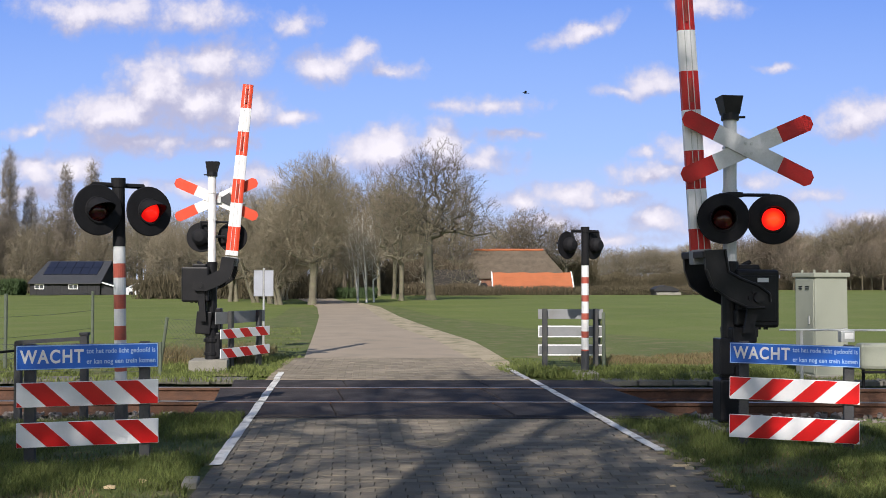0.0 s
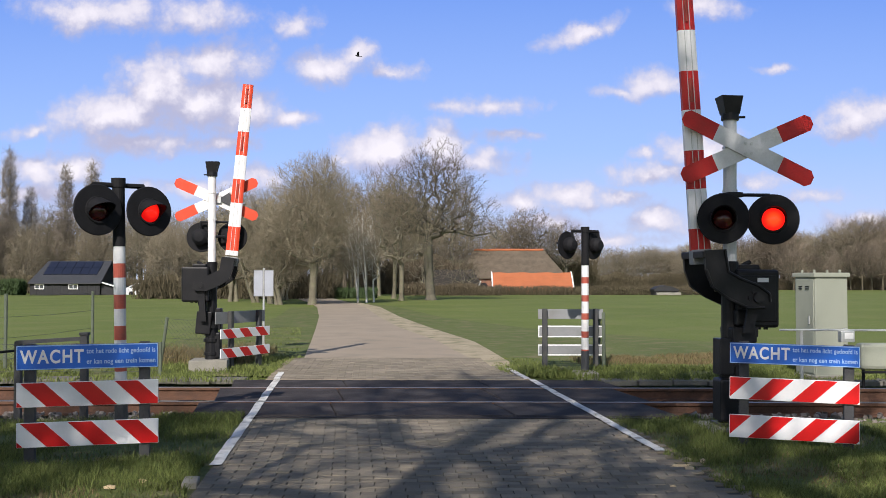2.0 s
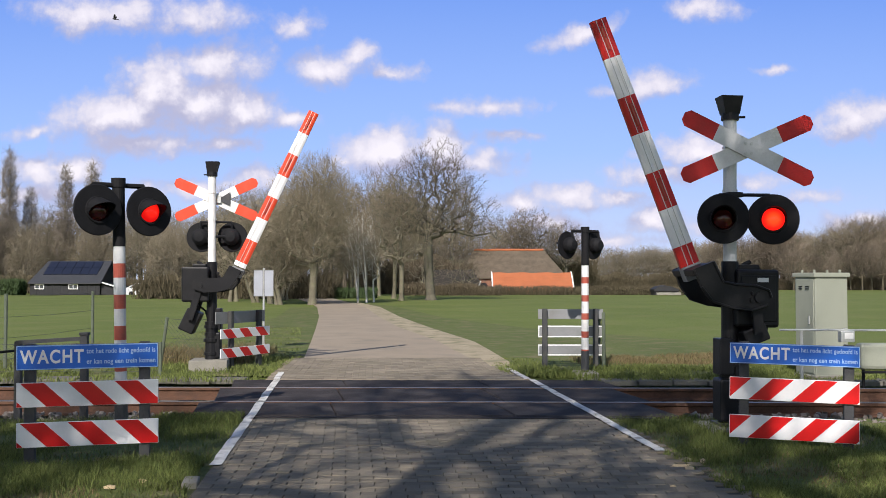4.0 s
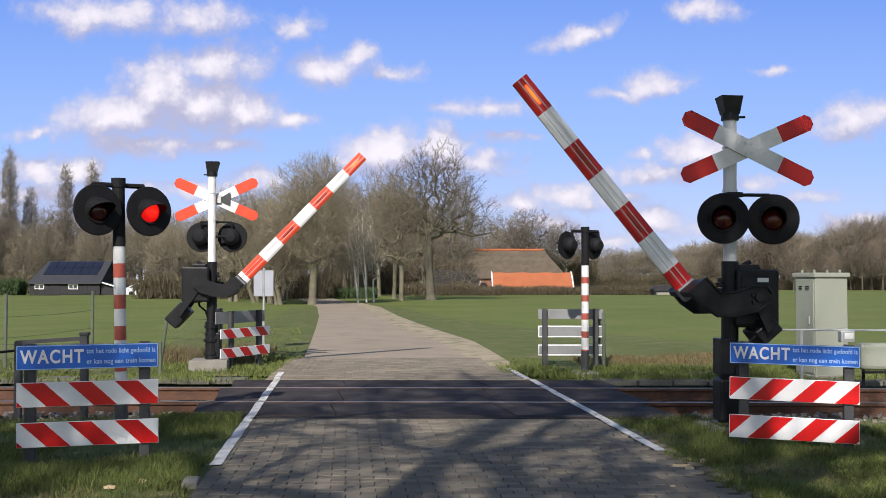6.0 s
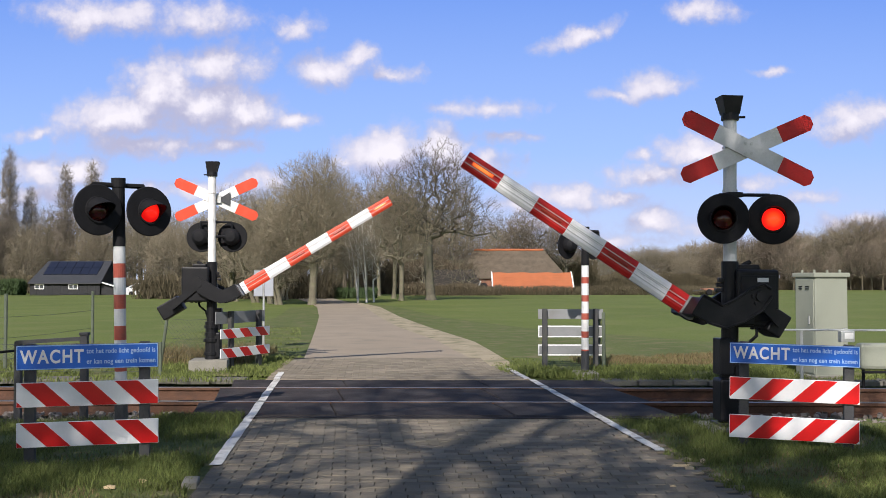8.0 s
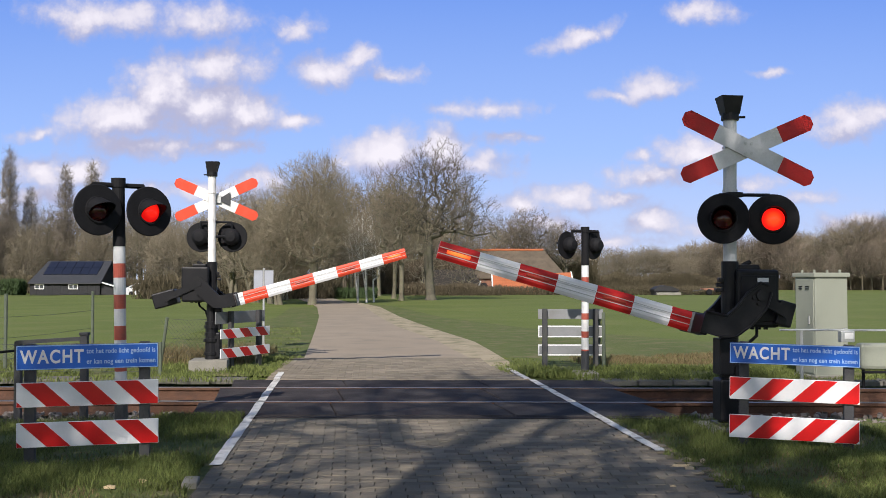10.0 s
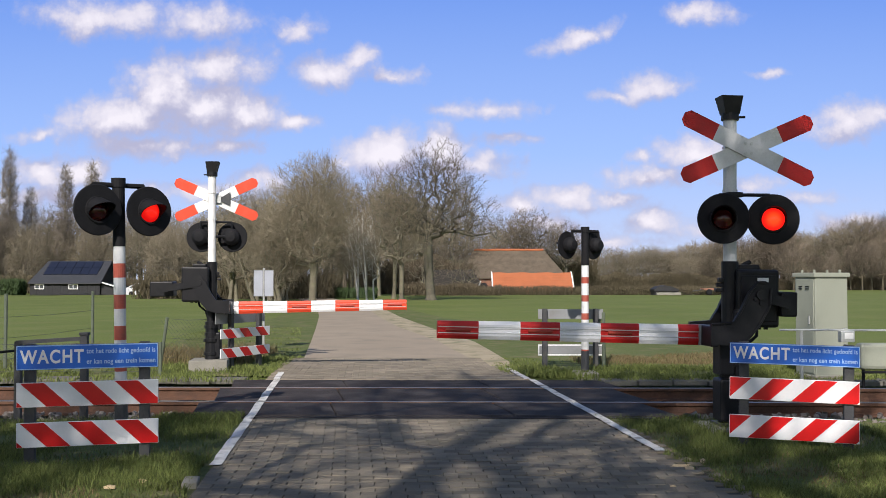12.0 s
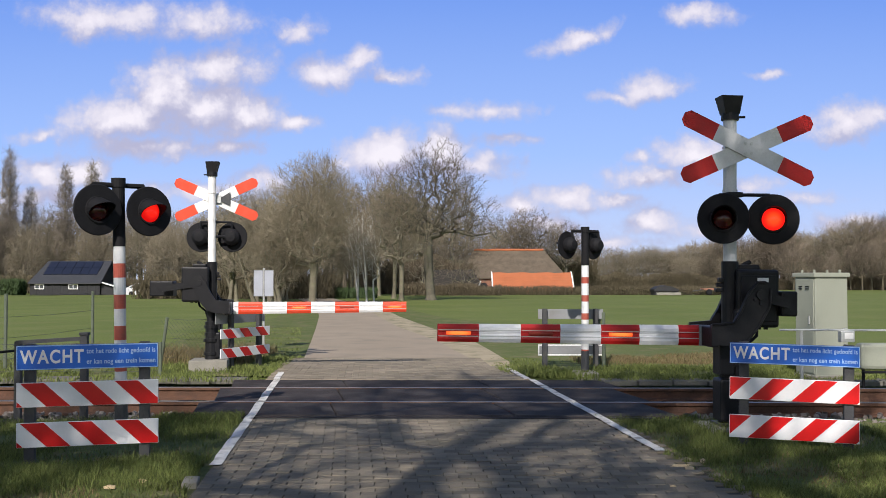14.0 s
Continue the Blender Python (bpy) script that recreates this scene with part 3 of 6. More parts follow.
def gate(name, m, red, pole_paint, label, cross_x, cross_z, with_lamps_y, lamp_x, plinth, edges, first_red, weight_x, lamp_turn, pivot_z=1.31):
    """A barrier machine: post, cross, lamp pair, drive box and boom. Its boom points along -x, its lamps face -y."""
    g = thing(name, m, label, "level crossing barrier", group="barriers")
    low = Shape().tube([(0, 0, -0.05), (0, 0, 1.66)], 0.085, 18)
    part("lower_post", low, BLACK_PAINT, g, "black lower post")
    up = Shape().tube([(0, 0, 1.64), (0, 0, 3.15)], 0.066, 18)
    up.tube([(0, 0, 2.36), (0, 0, 2.385)], 0.075, 18)
    up.tube([(0, 0, 2.80), (0, 0, 2.82)], 0.075, 18)
    part("upper_post", up, pole_paint, g, "pale painted upper post", smooth=False)
    cap = Shape()
    cap.tube([(0, 0, 3.09), (0, 0, 3.16)], 0.088, 16)
    cap.add([(-.075, -.075, 3.15), (.075, -.075, 3.15), (.075, .075, 3.15), (-.075, .075, 3.15), (-.12, -.10, 3.33), (.10, -.10, 3.33), (.10, .10, 3.33), (-.12, .10, 3.33)],
            [(0, 1, 5, 4), (1, 2, 6, 5), (2, 3, 7, 6), (3, 0, 4, 7), (4, 5, 6, 7), (3, 2, 1, 0)])
    cap.tube([(0.08, -.03, 3.12), (0.14, -.05, 3.12)], 0.012, 8)
    part("bell_housing", cap, BLACK_PAINT, g, "black flared warning bell housing on the post top")
    # stepped foot
    ft = Shape()
    ft.box((0, 0, 0.02), (0.30, 0.30, 0.05), bevel=0.01)
    ft.tube([(0, 0, 0.04), (0, 0, 0.62)], [0.115, 0.10], 14)
    for zz, r in ((0.12, .13), (0.34, .135), (0.44, .12), (0.56, .125), (0.62, .11)):
        ft.tube([(0, 0, zz), (0, 0, zz + 0.05)], r, 14)
    ft.box((-0.03, -0.03, 0.28), (0.24, 0.24, 0.42), bevel=0.025)
    ft.box((0.03, -0.10, 0.48), (0.06, 0.10, 0.3), bevel=0.01)
    part("foot", ft, BLACK_PAINT, g, "black cast foot with clamps")
    pl = Shape().box((0.02, 0, -0.05), plinth, bevel=0.015)
    part("plinth", pl, CONCRETE, g, "concrete footing")
    # drive box
    bx = Shape()
    bx.box((0.245, 0.04, 1.29), (0.44, 0.34, 0.58), bevel=0.03)
    bx.box((0.19, 0.04, 1.60), (0.22, 0.16, 0.06), bevel=0.015)
    bx.tube([(0.15, .04, 1.62), (0.23, .04, 1.66)], 0.025, 8)
    bx.box((0.245, -0.13, 1.29), (0.36, 0.02, 0.46), bevel=0.008)
    bx.box((0.10, -0.02, 1.10), (0.2, 0.3, 0.16), bevel=0.02)
    box = part("drive_box", bx, BLACK_PAINT, g, "black barrier drive box")
    part("rating_plate", Shape().box((0.285, -0.143, 1.475), (0.115, 0.006, 0.042), bevel=0.002), WHITE_PAINT, box, "small white plate")
    cab = Shape().tube([(0.24, -.1, 1.02), (0.22, -.14, 0.92), (0.12, -.15, 0.84), (0.08, -.12, 0.7), (0.06, -.1, .3)], 0.017, 8)
    for q in range(3):
        cab.tube([(0.20 + .07 * q, -.08, 1.02), (0.20 + .07 * q, -.08, 0.98)], 0.022, 8)
    part("cable", cab, MATT_BLACK, box, "black drive cable")
    part("switch_box", Shape().box((-0.085, -0.05, 0.71), (0.15, 0.2, 0.36), bevel=0.012), BLACK_PAINT, g, "small black box strapped to the post")
    br = Shape()
    br.box((-0.09, 0, 1.47), (0.06, 0.07, 0.05), bevel=0.01)
    br.box((-0.12, 0, 1.37), (0.07, 0.07, 0.04), bevel=0.01)
    br.tube([(-.03, 0, 1.42), (-.14, 0, 1.42)], 0.02, 8)
    part("clamp", br, BLACK_PAINT, g)
    # cross
    cx, cross_y = cross_x, -0.10
    bolts = Shape()
    for dx in (-.03, .03):
        for dz in (-.05, .05):
            bolts.tube([(cx + dx, cross_y - .016, cross_z + dz), (cx + dx, cross_y + 0.05, cross_z + dz)], 0.014, 10)
    bolts.box((cx * .5, cross_y + .045, cross_z), (abs(cx) + .16, .03, .13))
    cr = part("cross", bolts, GALV, g, "red and white cross on a steel plate")
    for tilt, yy in ((-25.0, cross_y), (24.0, cross_y + 0.02)):
        for i, (a, b) in enumerate(((-0.74, -0.37), (-0.37, 0.37), (0.37, 0.74))):
            s = Shape()
            h = 0.086
            if i == 0:
                o = [(a + .05, -h), (b, -h), (b, h), (a + .05, h), (a, h * .45), (a, -h * .45)]
            elif i == 2:
                o = [(a, -h), (b - .05, -h), (b, -h * .45), (b, h * .45), (b - .05, h), (a, h)]
            else:
                o = [(a, -h), (b, -h), (b, h), (a, h)]
            s.prism(o, -0.006, 0.006)
            rot = pose(cx, yy, cross_z, 0, -tilt, 0)
            ob = part("cross_board", s, pole_paint if i == 1 else red, cr, "", rot)
    # lamp pair on a top bar
    bar = Shape()
    z = 2.08
    bar.tube([(min(0, lamp_x), with_lamps_y * .4, z + .245), (lamp_x + .52, with_lamps_y + .1, z + .25)], 0.018, 8)
    bar.tube([(lamp_x, with_lamps_y + .1, z + .24), (lamp_x, with_lamps_y + .1, z)], 0.018, 8)
    bar.tube([(lamp_x + .513, with_lamps_y + .1, z + .25), (lamp_x + .513, with_lamps_y + .1, z)], 0.018, 8)
    bar.box((0, with_lamps_y * .4, z + .245), (.16, .16, .05), bevel=.01)
    bar.tube([(0, 0, z), (lamp_x, with_lamps_y + .14, z)], 0.025, 8)
    part("lamp_bracket", bar, BLACK_PAINT, g, "black lamp bracket")
    lenses = []
    for dx in (0.0, 0.513):
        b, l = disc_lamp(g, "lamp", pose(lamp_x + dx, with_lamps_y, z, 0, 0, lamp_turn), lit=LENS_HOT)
        lenses.append(l)
    piv = Vector((0.143, 0, pivot_z))
    boom, lamps = boom_parts(g, red, edges, first_red, weight_x)
    boom.matrix_basis = Matrix.Translation(piv)
    return g, boom, piv, lenses, lamps


near_gate = gate("barrier_gate", pose(2.88, 9.7, 0.0, 0, 0.6, ROAD_TURN), RED_PAINT, SHADED_WHITE,
                 "black barrier machine with white post in a shaded grey tone, red-white cross and twin red lamps", 0.150, 2.795, -0.18, -0.140, (0.6, 0.6, 0.14), NEAR_STRIPES, True, .37, -19, 1.332)
far_gate = gate("barrier_gate", pose(-3.84, 16.0, 0.11, 0, 0.3, 180 + ROAD_TURN), SUNLIT_RED, WHITE_PAINT,
                "black barrier machine with white post, red-white cross in a sunlit tone and twin lamps", -0.06, 2.71, -0.16, -0.317, (0.62, 0.62, 0.20), FAR_STRIPES, False, .62, -6)

part("cross_bracket", Shape().prism([(-.07, 2.70), (-.29, 2.83), (-.29, 2.60)], -.075, -.05), DARK_GREY, far_gate[0], "dark steel bracket behind the cross")


# ---- flashing light posts ----
def light_post(m, top, white_from, period, red_len, label, paint, arm_angle, lens_turn, scale=1.0, low_black=0.35):
    """A striped post with a pair of lamps on a cross bar; lamps face -y before turning."""
    g = thing("signal_post", m, label, "signal post", group="signal posts")
    part("upper_post", Shape().tube([(0, 0, white_from), (0, 0, top)], 0.060, 18).tube([(0, 0, top - .09), (0, 0, top)], 0.068, 18), MATT_BLACK, g, "black post head")
    z, i = white_from, 0
    while z > low_black:
        step = (period - red_len) if i % 2 == 0 else red_len
        z2 = max(z - step, low_black)
        part("stripe", Shape().tube([(0, 0, z2), (0, 0, z)], 0.057 if i % 2 == 0 else 0.0573, 18), paint if i % 2 == 0 else POLE_RED, g)
        z, i = z2, i + 1
    part("lower_post", Shape().tube([(0, 0, -0.03), (0, 0, low_black)], 0.062, 16), DARK_GREY, g, "dark lower post")
    part("plinth", Shape().box((0, -0.02, -.03), (.36, .5, .12), bevel=.015), CONCRETE, g, "concrete footing")
    zc = top - 0.33 * scale
    ca, sa = math.cos(radians(arm_angle)), math.sin(radians(arm_angle))
    bar = Shape()
    d = 0.265 * scale
    bar.tube([(-d * ca, -d * sa, top - .07), (d * ca, d * sa, top - .07)], 0.025, 8)
    for sg in (-1, 1):
        bar.tube([(sg * d * ca, sg * d * sa, top - .07), (sg * d * ca + .02, sg * d * sa, zc)], 0.02, 8)
    part("lamp_bracket", bar, MATT_BLACK, g, "black lamp bracket")
    lenses = []
    for sg in (-1, 1):
        rot = pose(sg * d * ca, sg * d * sa, zc, 0, 0, lens_turn) @ Matrix.Translation((0, -0.10, 0)) @ Matrix.Scale(scale, 4)
        b, l = disc_lamp(g, "lamp", rot, droop=0.06)
        lenses.append(l)
    return g, lenses


near_post = light_post(pose(-3.13, 9.4, 0.0, 0, -1.3, 0), 2.47, 1.80, 0.304, 0.138, "black and red-white striped signal post with twin hooded red lamps",
                       SHADED_WHITE, 42, 47, 0.98)
far_post = light_post(pose(2.24, 15.2, 0.0, 0, 0.3, 0), 2.31, 1.70, 0.285, 0.10, "white and red striped signal post with twin lamps facing away",
                      WHITE_PAINT, 20, 222, 0.88)


# ---- warning fences with signs ----
def striped_board(parent, w, h, z, tilt_dir, shift=0.08, thick=0.018, y=-0.05):
    """A white board with slanted red bands, each band its own sheet."""
    b = part("striped_board", Shape().box((0, y, z), (w, thick, h), bevel=0.004), SIGN_WHITE, parent, "white board with slanted red bands")
    n = 3
    pitch = w / 3.02
    lean = h * 1.02
    for i in range(-1, 4):
        x0 = -w / 2 + i * pitch + pitch * shift
        lo, hi = -w / 2 + .004, w / 2 - .004
        o = [(x0 + lean, -h / 2 + .004), (x0 + lean + pitch * .5, -h / 2 + .004), (x0 + pitch * .5, h / 2 - .004), (x0, h / 2 - .004)]
        o = clip_x(clip_x(o, lo, True), hi, False)
        if len(o) < 3:
            continue
        s = Shape()
        o = [(a * tilt_dir, c + z) for a, c in o]
        if tilt_dir < 0:
            o = o[::-1]
        s.prism(o, y - thick / 2 - 0.003, y - thick / 2 + 0.002)
        part("red_band", s, SIGN_RED, b, "red reflective band")
    return b


def clip_x(poly, x, keep_right):
    out = []
    for i, p in enumerate(poly):
        q = poly[(i + 1) % len(poly)]
        inp, inq = (p[0] >= x) == keep_right, (q[0] >= x) == keep_right
        if inp:
            out.append(p)
        if inp != inq:
            t = (x - p[0]) / (q[0] - p[0])
            out.append((x, p[1] + t * (q[1] - p[1])))
    return out


def sign_fence(m, zs, tilt_dir, posts, label, words=True, back_only=False, w=1.2):
    g = thing("warning_fence", m, label, "warning sign", group="warning fences")
    for x in posts:
        part("post", Shape().box((x, 0.0, zs[0][0] / 2 - .02), (0.085, 0.075, zs[0][0] + .06), bevel=0.008), POST_GREY, g, "dark post")
    z0, z1 = zs[0][1], zs[0][0]
    zc, h = (z0 + z1) / 2, z1 - z0
    if words:
        pl = part("sign_plate", Shape().box((0, -.055, zc), (w, .014, h), bevel=.005), BLUE, g, "blue sign plate with white lettering")
        br = Shape()
        for zz in (zc - h / 2 + .006, zc + h / 2 - .006):
            br.box((0, -.0635, zz), (w - .012, .003, .006))
        for xx in (-w / 2 + .006, w / 2 - .006):
            br.box((xx, -.0635, zc), (.006, .003, h - .012))
        part("border", br, TEXT_PALE, pl, "pale blue border")
        lettering("lettering", "WACHT", 0.15, SIGN_WHITE, pl, pose(-w / 2 + .03 * w, -.0635, zc, 90), 0.44 * w, .004)
        lettering("lettering", "tot het rode licht gedoofd is", 0.056, TEXT_PALE, pl, pose(-w / 2 + .49 * w, -.0635, zc + .043, 90), 0.49 * w, .0012)
        lettering("lettering", "er kan nog een trein komen", 0.056, TEXT_PALE, pl, pose(-w / 2 + .49 * w, -.0635, zc - .042, 90), 0.49 * w, .0012)
    else:
        part("sign_plate", Shape().box((0, .055, zc), (w, .014, h), bevel=.005), BOARD_GREY, g, "plain grey back of a sign plate")
    for a, b in zs[1:]:
        if back_only:
            bd = part("board_back", Shape().box((0, .052, (a + b) / 2), (w, .018, a - b), bevel=.004), BOARD_GREY, g, "plain grey board back with white rim")
            rim = Shape()
            for zz in (a - .012, b + .012):
                rim.box((0, .041, zz), (w, .006, .022))
            for xx in (-w / 2 + .012, w / 2 - .012):
                rim.box((xx, .041, (a + b) / 2), (.022, .006, a - b - .046))
            part("rim", rim, WHITE_PAINT, bd, "white rim")
        else:
            striped_board(g, w, a - b, (a + b) / 2, tilt_dir, .08 if tilt_dir > 0 else -.5)
    return g


sign_fence(pose(-2.92, 7.98, 0, 0, -0.6, 11), ((0.945, 0.745), (0.642, 0.442), (0.318, 0.117)), 1, (-0.46, 0.44),
           "blue warning sign above two red-white striped boards on posts", w=1.11)
sign_fence(pose(3.12, 8.62, -0.02, 0, 1.0, -16), ((0.92, 0.735), (0.612, 0.412), (0.275, 0.07)), -1, (-0.42, 0.46),
           "blue warning sign above two red-white striped boards on posts", w=1.09)
sign_fence(pose(2.18, 16.4, 0, 0, 0.2, 2), ((0.97, 0.80), (0.69, 0.49), (0.37, 0.18)), 1, (-0.45, 0.42),
           "back of a warning fence with grey boards and white rims", words=False, back_only=True, w=1.12)
sign_fence(pose(-3.40, 16.4, 0, 0, 0, 66), ((0.94, 0.74), (0.66, 0.50), (0.34, 0.18)), 1, (-0.35, 0.45),
           "back of a warning fence with shaded red-white striped boards", words=False, w=1.4)


# ---- trees ----
def tree_shapes(seed, lobes, trunk_h, trunk_r, points, sides=5, wobble=.12, twigs=4, twig_len=.7, twig_r=.008, thin=.010, stems=1, leader=.6, step=.45, power=.5):
    """A bare tree that fills its crown: every point of the lobes (x, y, z, rx, rz) is joined to the nearest branch
    below it, and branches thicken by what they carry. Returns trunk with limbs, and the crown of fine twigs."""
    rn = np.random.default_rng(seed)
    pos, par, way = [], [], []

    def node(q, parent, d):
        pos.append(q); par.append(parent); way.append(d)
        return len(pos) - 1

    top = max(l[2] + l[4] for l in lobes)
    mid = np.array(lobes[0][:3])
    for s in range(stems):
        lean = rn.normal(0, .03 if stems == 1 else .16, 2)
        off = rn.normal(0, 0 if stems == 1 else .25, 2)
        last = -1
        reach = trunk_h + (top - trunk_h) * leader
        n = max(int(reach / .5), 3)
        for q in range(n + 1):
            z = -.15 + (reach + .15) * q / n
            b = np.array([off[0] + lean[0] * z + .04 * wobble * 8 * math.sin(z * 1.3 + seed), off[1] + lean[1] * z, z])
            last = node(b, last, np.array([lean[0], lean[1], 1.0]))
    base = np.array([0, 0, trunk_h * .8])
    weights = np.array([l[3] ** 2 * l[4] for l in lobes])
    pick = rn.choice(len(lobes), points, p=weights / weights.sum())
    v = rn.normal(size=(points, 3))
    v /= np.linalg.norm(v, axis=1)[:, None]
    v *= (rn.random(points) ** .42)[:, None]
    goal = np.array([[lobes[a][0] + b[0] * lobes[a][3], lobes[a][1] + b[1] * lobes[a][3], lobes[a][2] + b[2] * lobes[a][4]] for a, b in zip(pick, v)])
    far = np.linalg.norm(goal - base, axis=1) * rn.uniform(.85, 1.15, points)
    arr = np.zeros((len(pos) + points * 14, 3))
    arr[:len(pos)] = pos
    tips = []
    for g in goal[np.argsort(far)]:
        m = len(pos)
        d = arr[:m] - g
        dist = np.sqrt((d * d).sum(1))
        cost = dist + 1.6 * np.maximum(0, d[:, 2] + dist * .25) + 5 * (arr[:m, 2] < trunk_h * .85)
        a = int(np.argmin(cost))
        p0, w0 = arr[a].copy(), way[a] / np.linalg.norm(way[a])
        L = dist[a]
        ctrl = p0 + w0 * L * .3 + np.array([0, 0, L * .08])
        n = min(max(int(L / step), 1), 12)
        last = a
        prev = p0
        for q in range(1, n + 1):
            t = q / n
            b = (1 - t) ** 2 * p0 + 2 * t * (1 - t) * ctrl + t * t * g
            if q < n:
                b = b + rn.normal(0, wobble * min(L, 1.6) * .35, 3)
            arr[len(pos)] = b
            last = node(b, last, b - prev)
            prev = b
        tips.append(last)
    load = np.zeros(len(pos))
    load[tips] = 1
    for q in range(len(pos) - 1, -1, -1):
        if par[q] >= 0:
            load[par[q]] += load[q]
    rad = np.maximum(trunk_r * (np.maximum(load, .6) / load.max()) ** power, thin)
    wood, crown = Shape(), Shape()
    for q in range(len(pos)):
        a = par[q]
        if a < 0:
            continue
        ra = min(rad[a], rad[q] * 1.35)
        r0 = rad[q]
        if par[a] < 0:
            ra = trunk_r * 1.45
        wood.tube([Vector(pos[a]), Vector(pos[q])], [ra, r0], sides + 3 if r0 > .07 else (sides if r0 > .03 else 3), caps=False)
    for q in tips:
        o = Vector(way[q]).normalized()
        out = (Vector(pos[q]) - Vector(mid)).normalized()
        for _ in range(twigs):
            e = (o * .6 + out * .6 + Vector(rn.normal(0, .5, 3)) + Vector((0, 0, .15))).normalized()
            L = twig_len * rn.uniform(.5, 1.2)
            w = e.cross(Vector(rn.normal(0, 1, 3))).normalized() * twig_r
            s = Vector(pos[q]) - o * L * .3 * rn.random()
            crown.add([s - w, s + w, s + e * L], [(0, 1, 2)])
            e2 = (e + Vector(rn.normal(0, .5, 3))).normalized()
            s2 = s + e * L * .45
            crown.add([s2 - w * .8, s2 + w * .8, s2 + e2 * L * .6], [(0, 1, 2)])
    return wood, crown


def tree(seed, m, label, bark=BARK, twig=TWIG, name="bare_tree", group="", **kw):
    wood, crown = tree_shapes(seed, **kw)
    t = thing(name, m, label, "tree", group=group)
    part("trunk", wood, bark, t, "trunk and limbs", smooth=True)
    part("crown", crown, twig, t, "bare twigs")
    return t


# the two large trees by the road and their neighbours
tree(3, pose(-7.75, 57, 0), "broad bare tree with a dense rounded crown beside the road", lobes=((0, 0, 5.6, 2.75, 3.2), (-.6, 0, 4.6, 2.4, 2.3), (.4, 0, 6.8, 1.7, 2.0)),
     trunk_h=2.0, trunk_r=.23, points=3000, wobble=.035, twigs=4, twig_len=.75, twig_r=.008, thin=.007, power=.52)
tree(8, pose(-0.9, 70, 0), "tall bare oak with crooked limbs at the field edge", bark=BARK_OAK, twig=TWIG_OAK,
     lobes=((0, 0, 7.6, 3.6, 3.0), (-2.5, 0, 6.6, 2.6, 1.8), (2.9, 0.3, 6.2, 2.6, 1.6), (0.3, 0, 9.8, 2.3, 2.0), (4.0, 0, 5.3, 1.7, 1.1), (-1.2, 0, 9.0, 2.0, 1.6), (1.8, 0, 8.4, 2.2, 1.7)),
     trunk_h=4.0, trunk_r=.33, points=2300, wobble=.085, twigs=5, twig_len=.6, twig_r=.006, thin=.006, leader=.3, power=.5)
tree(12, pose(-2.95, 68, 0), "slender bare tree beside the oak", lobes=((0, 0, 5.6, 2.2, 3.0), (-.8, 0, 7.0, 1.8, 1.8)), trunk_h=2.4, trunk_r=.17, points=1000, wobble=.07, twigs=4, twig_r=.008, thin=.007)
tree(13, pose(-3.9, 76, 0), "slender bare tree behind the birches", lobes=((0, 0, 6.4, 2.4, 3.4),), trunk_h=2.4, trunk_r=.17, points=1000, wobble=.07, twigs=4, twig_r=.008, thin=.007)
for i, (x, y, h) in enumerate(((-5.45, 62, 6.0), (-5.0, 63, 6.6), (-5.75, 65, 6.2), (-4.6, 64, 5.6), (-5.2, 66, 6.4))):
    tree(30 + i, pose(x, y, 0, 5 - 2 * i, 5 * i - 10, 40 * i), "slim birch with pale bark among the bare trees", bark=BARK_BIRCH, lobes=((0, 0, h * .62, .85, h * .36),), trunk_h=1.6, trunk_r=.06, points=200,
         wobble=.09, twigs=5, twig_len=.5, twig_r=.007, thin=.006, power=.85, leader=.9, group="birches")
for i, (x, y, h) in enumerate(((-9.8, 57.5, 5.2), (-10.7, 60, 6.2), (-12.4, 63, 7.6), (-14.4, 66, 8.2), (-11.6, 70, 8.8))):
    tree(40 + i, pose(x, y, 0), "many-stemmed bare tree beside the road", lobes=((0, 0, h * .58, h * .29, h * .40),), trunk_h=.9, trunk_r=.13, points=1000, wobble=.06, twigs=4, twig_r=.008, thin=.007, stems=3, leader=.7, group="roadside trees")

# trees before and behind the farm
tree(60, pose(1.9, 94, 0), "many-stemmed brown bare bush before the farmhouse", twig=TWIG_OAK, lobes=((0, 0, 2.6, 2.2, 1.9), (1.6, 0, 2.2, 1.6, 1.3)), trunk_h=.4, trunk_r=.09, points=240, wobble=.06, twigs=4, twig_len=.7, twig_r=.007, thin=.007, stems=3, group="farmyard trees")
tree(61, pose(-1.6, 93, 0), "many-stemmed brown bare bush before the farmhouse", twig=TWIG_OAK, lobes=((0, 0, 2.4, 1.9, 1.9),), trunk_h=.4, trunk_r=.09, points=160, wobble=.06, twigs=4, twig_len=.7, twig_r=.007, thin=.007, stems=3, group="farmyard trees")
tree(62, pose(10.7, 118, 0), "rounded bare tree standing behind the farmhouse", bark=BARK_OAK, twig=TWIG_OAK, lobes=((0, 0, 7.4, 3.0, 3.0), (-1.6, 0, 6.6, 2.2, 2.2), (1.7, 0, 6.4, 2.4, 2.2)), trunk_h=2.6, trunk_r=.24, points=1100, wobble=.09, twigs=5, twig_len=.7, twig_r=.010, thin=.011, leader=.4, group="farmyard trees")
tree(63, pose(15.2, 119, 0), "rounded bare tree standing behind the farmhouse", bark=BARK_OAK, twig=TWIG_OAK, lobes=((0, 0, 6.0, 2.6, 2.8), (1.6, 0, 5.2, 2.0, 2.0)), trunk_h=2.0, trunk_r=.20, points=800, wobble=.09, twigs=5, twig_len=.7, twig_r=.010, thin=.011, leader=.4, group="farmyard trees")

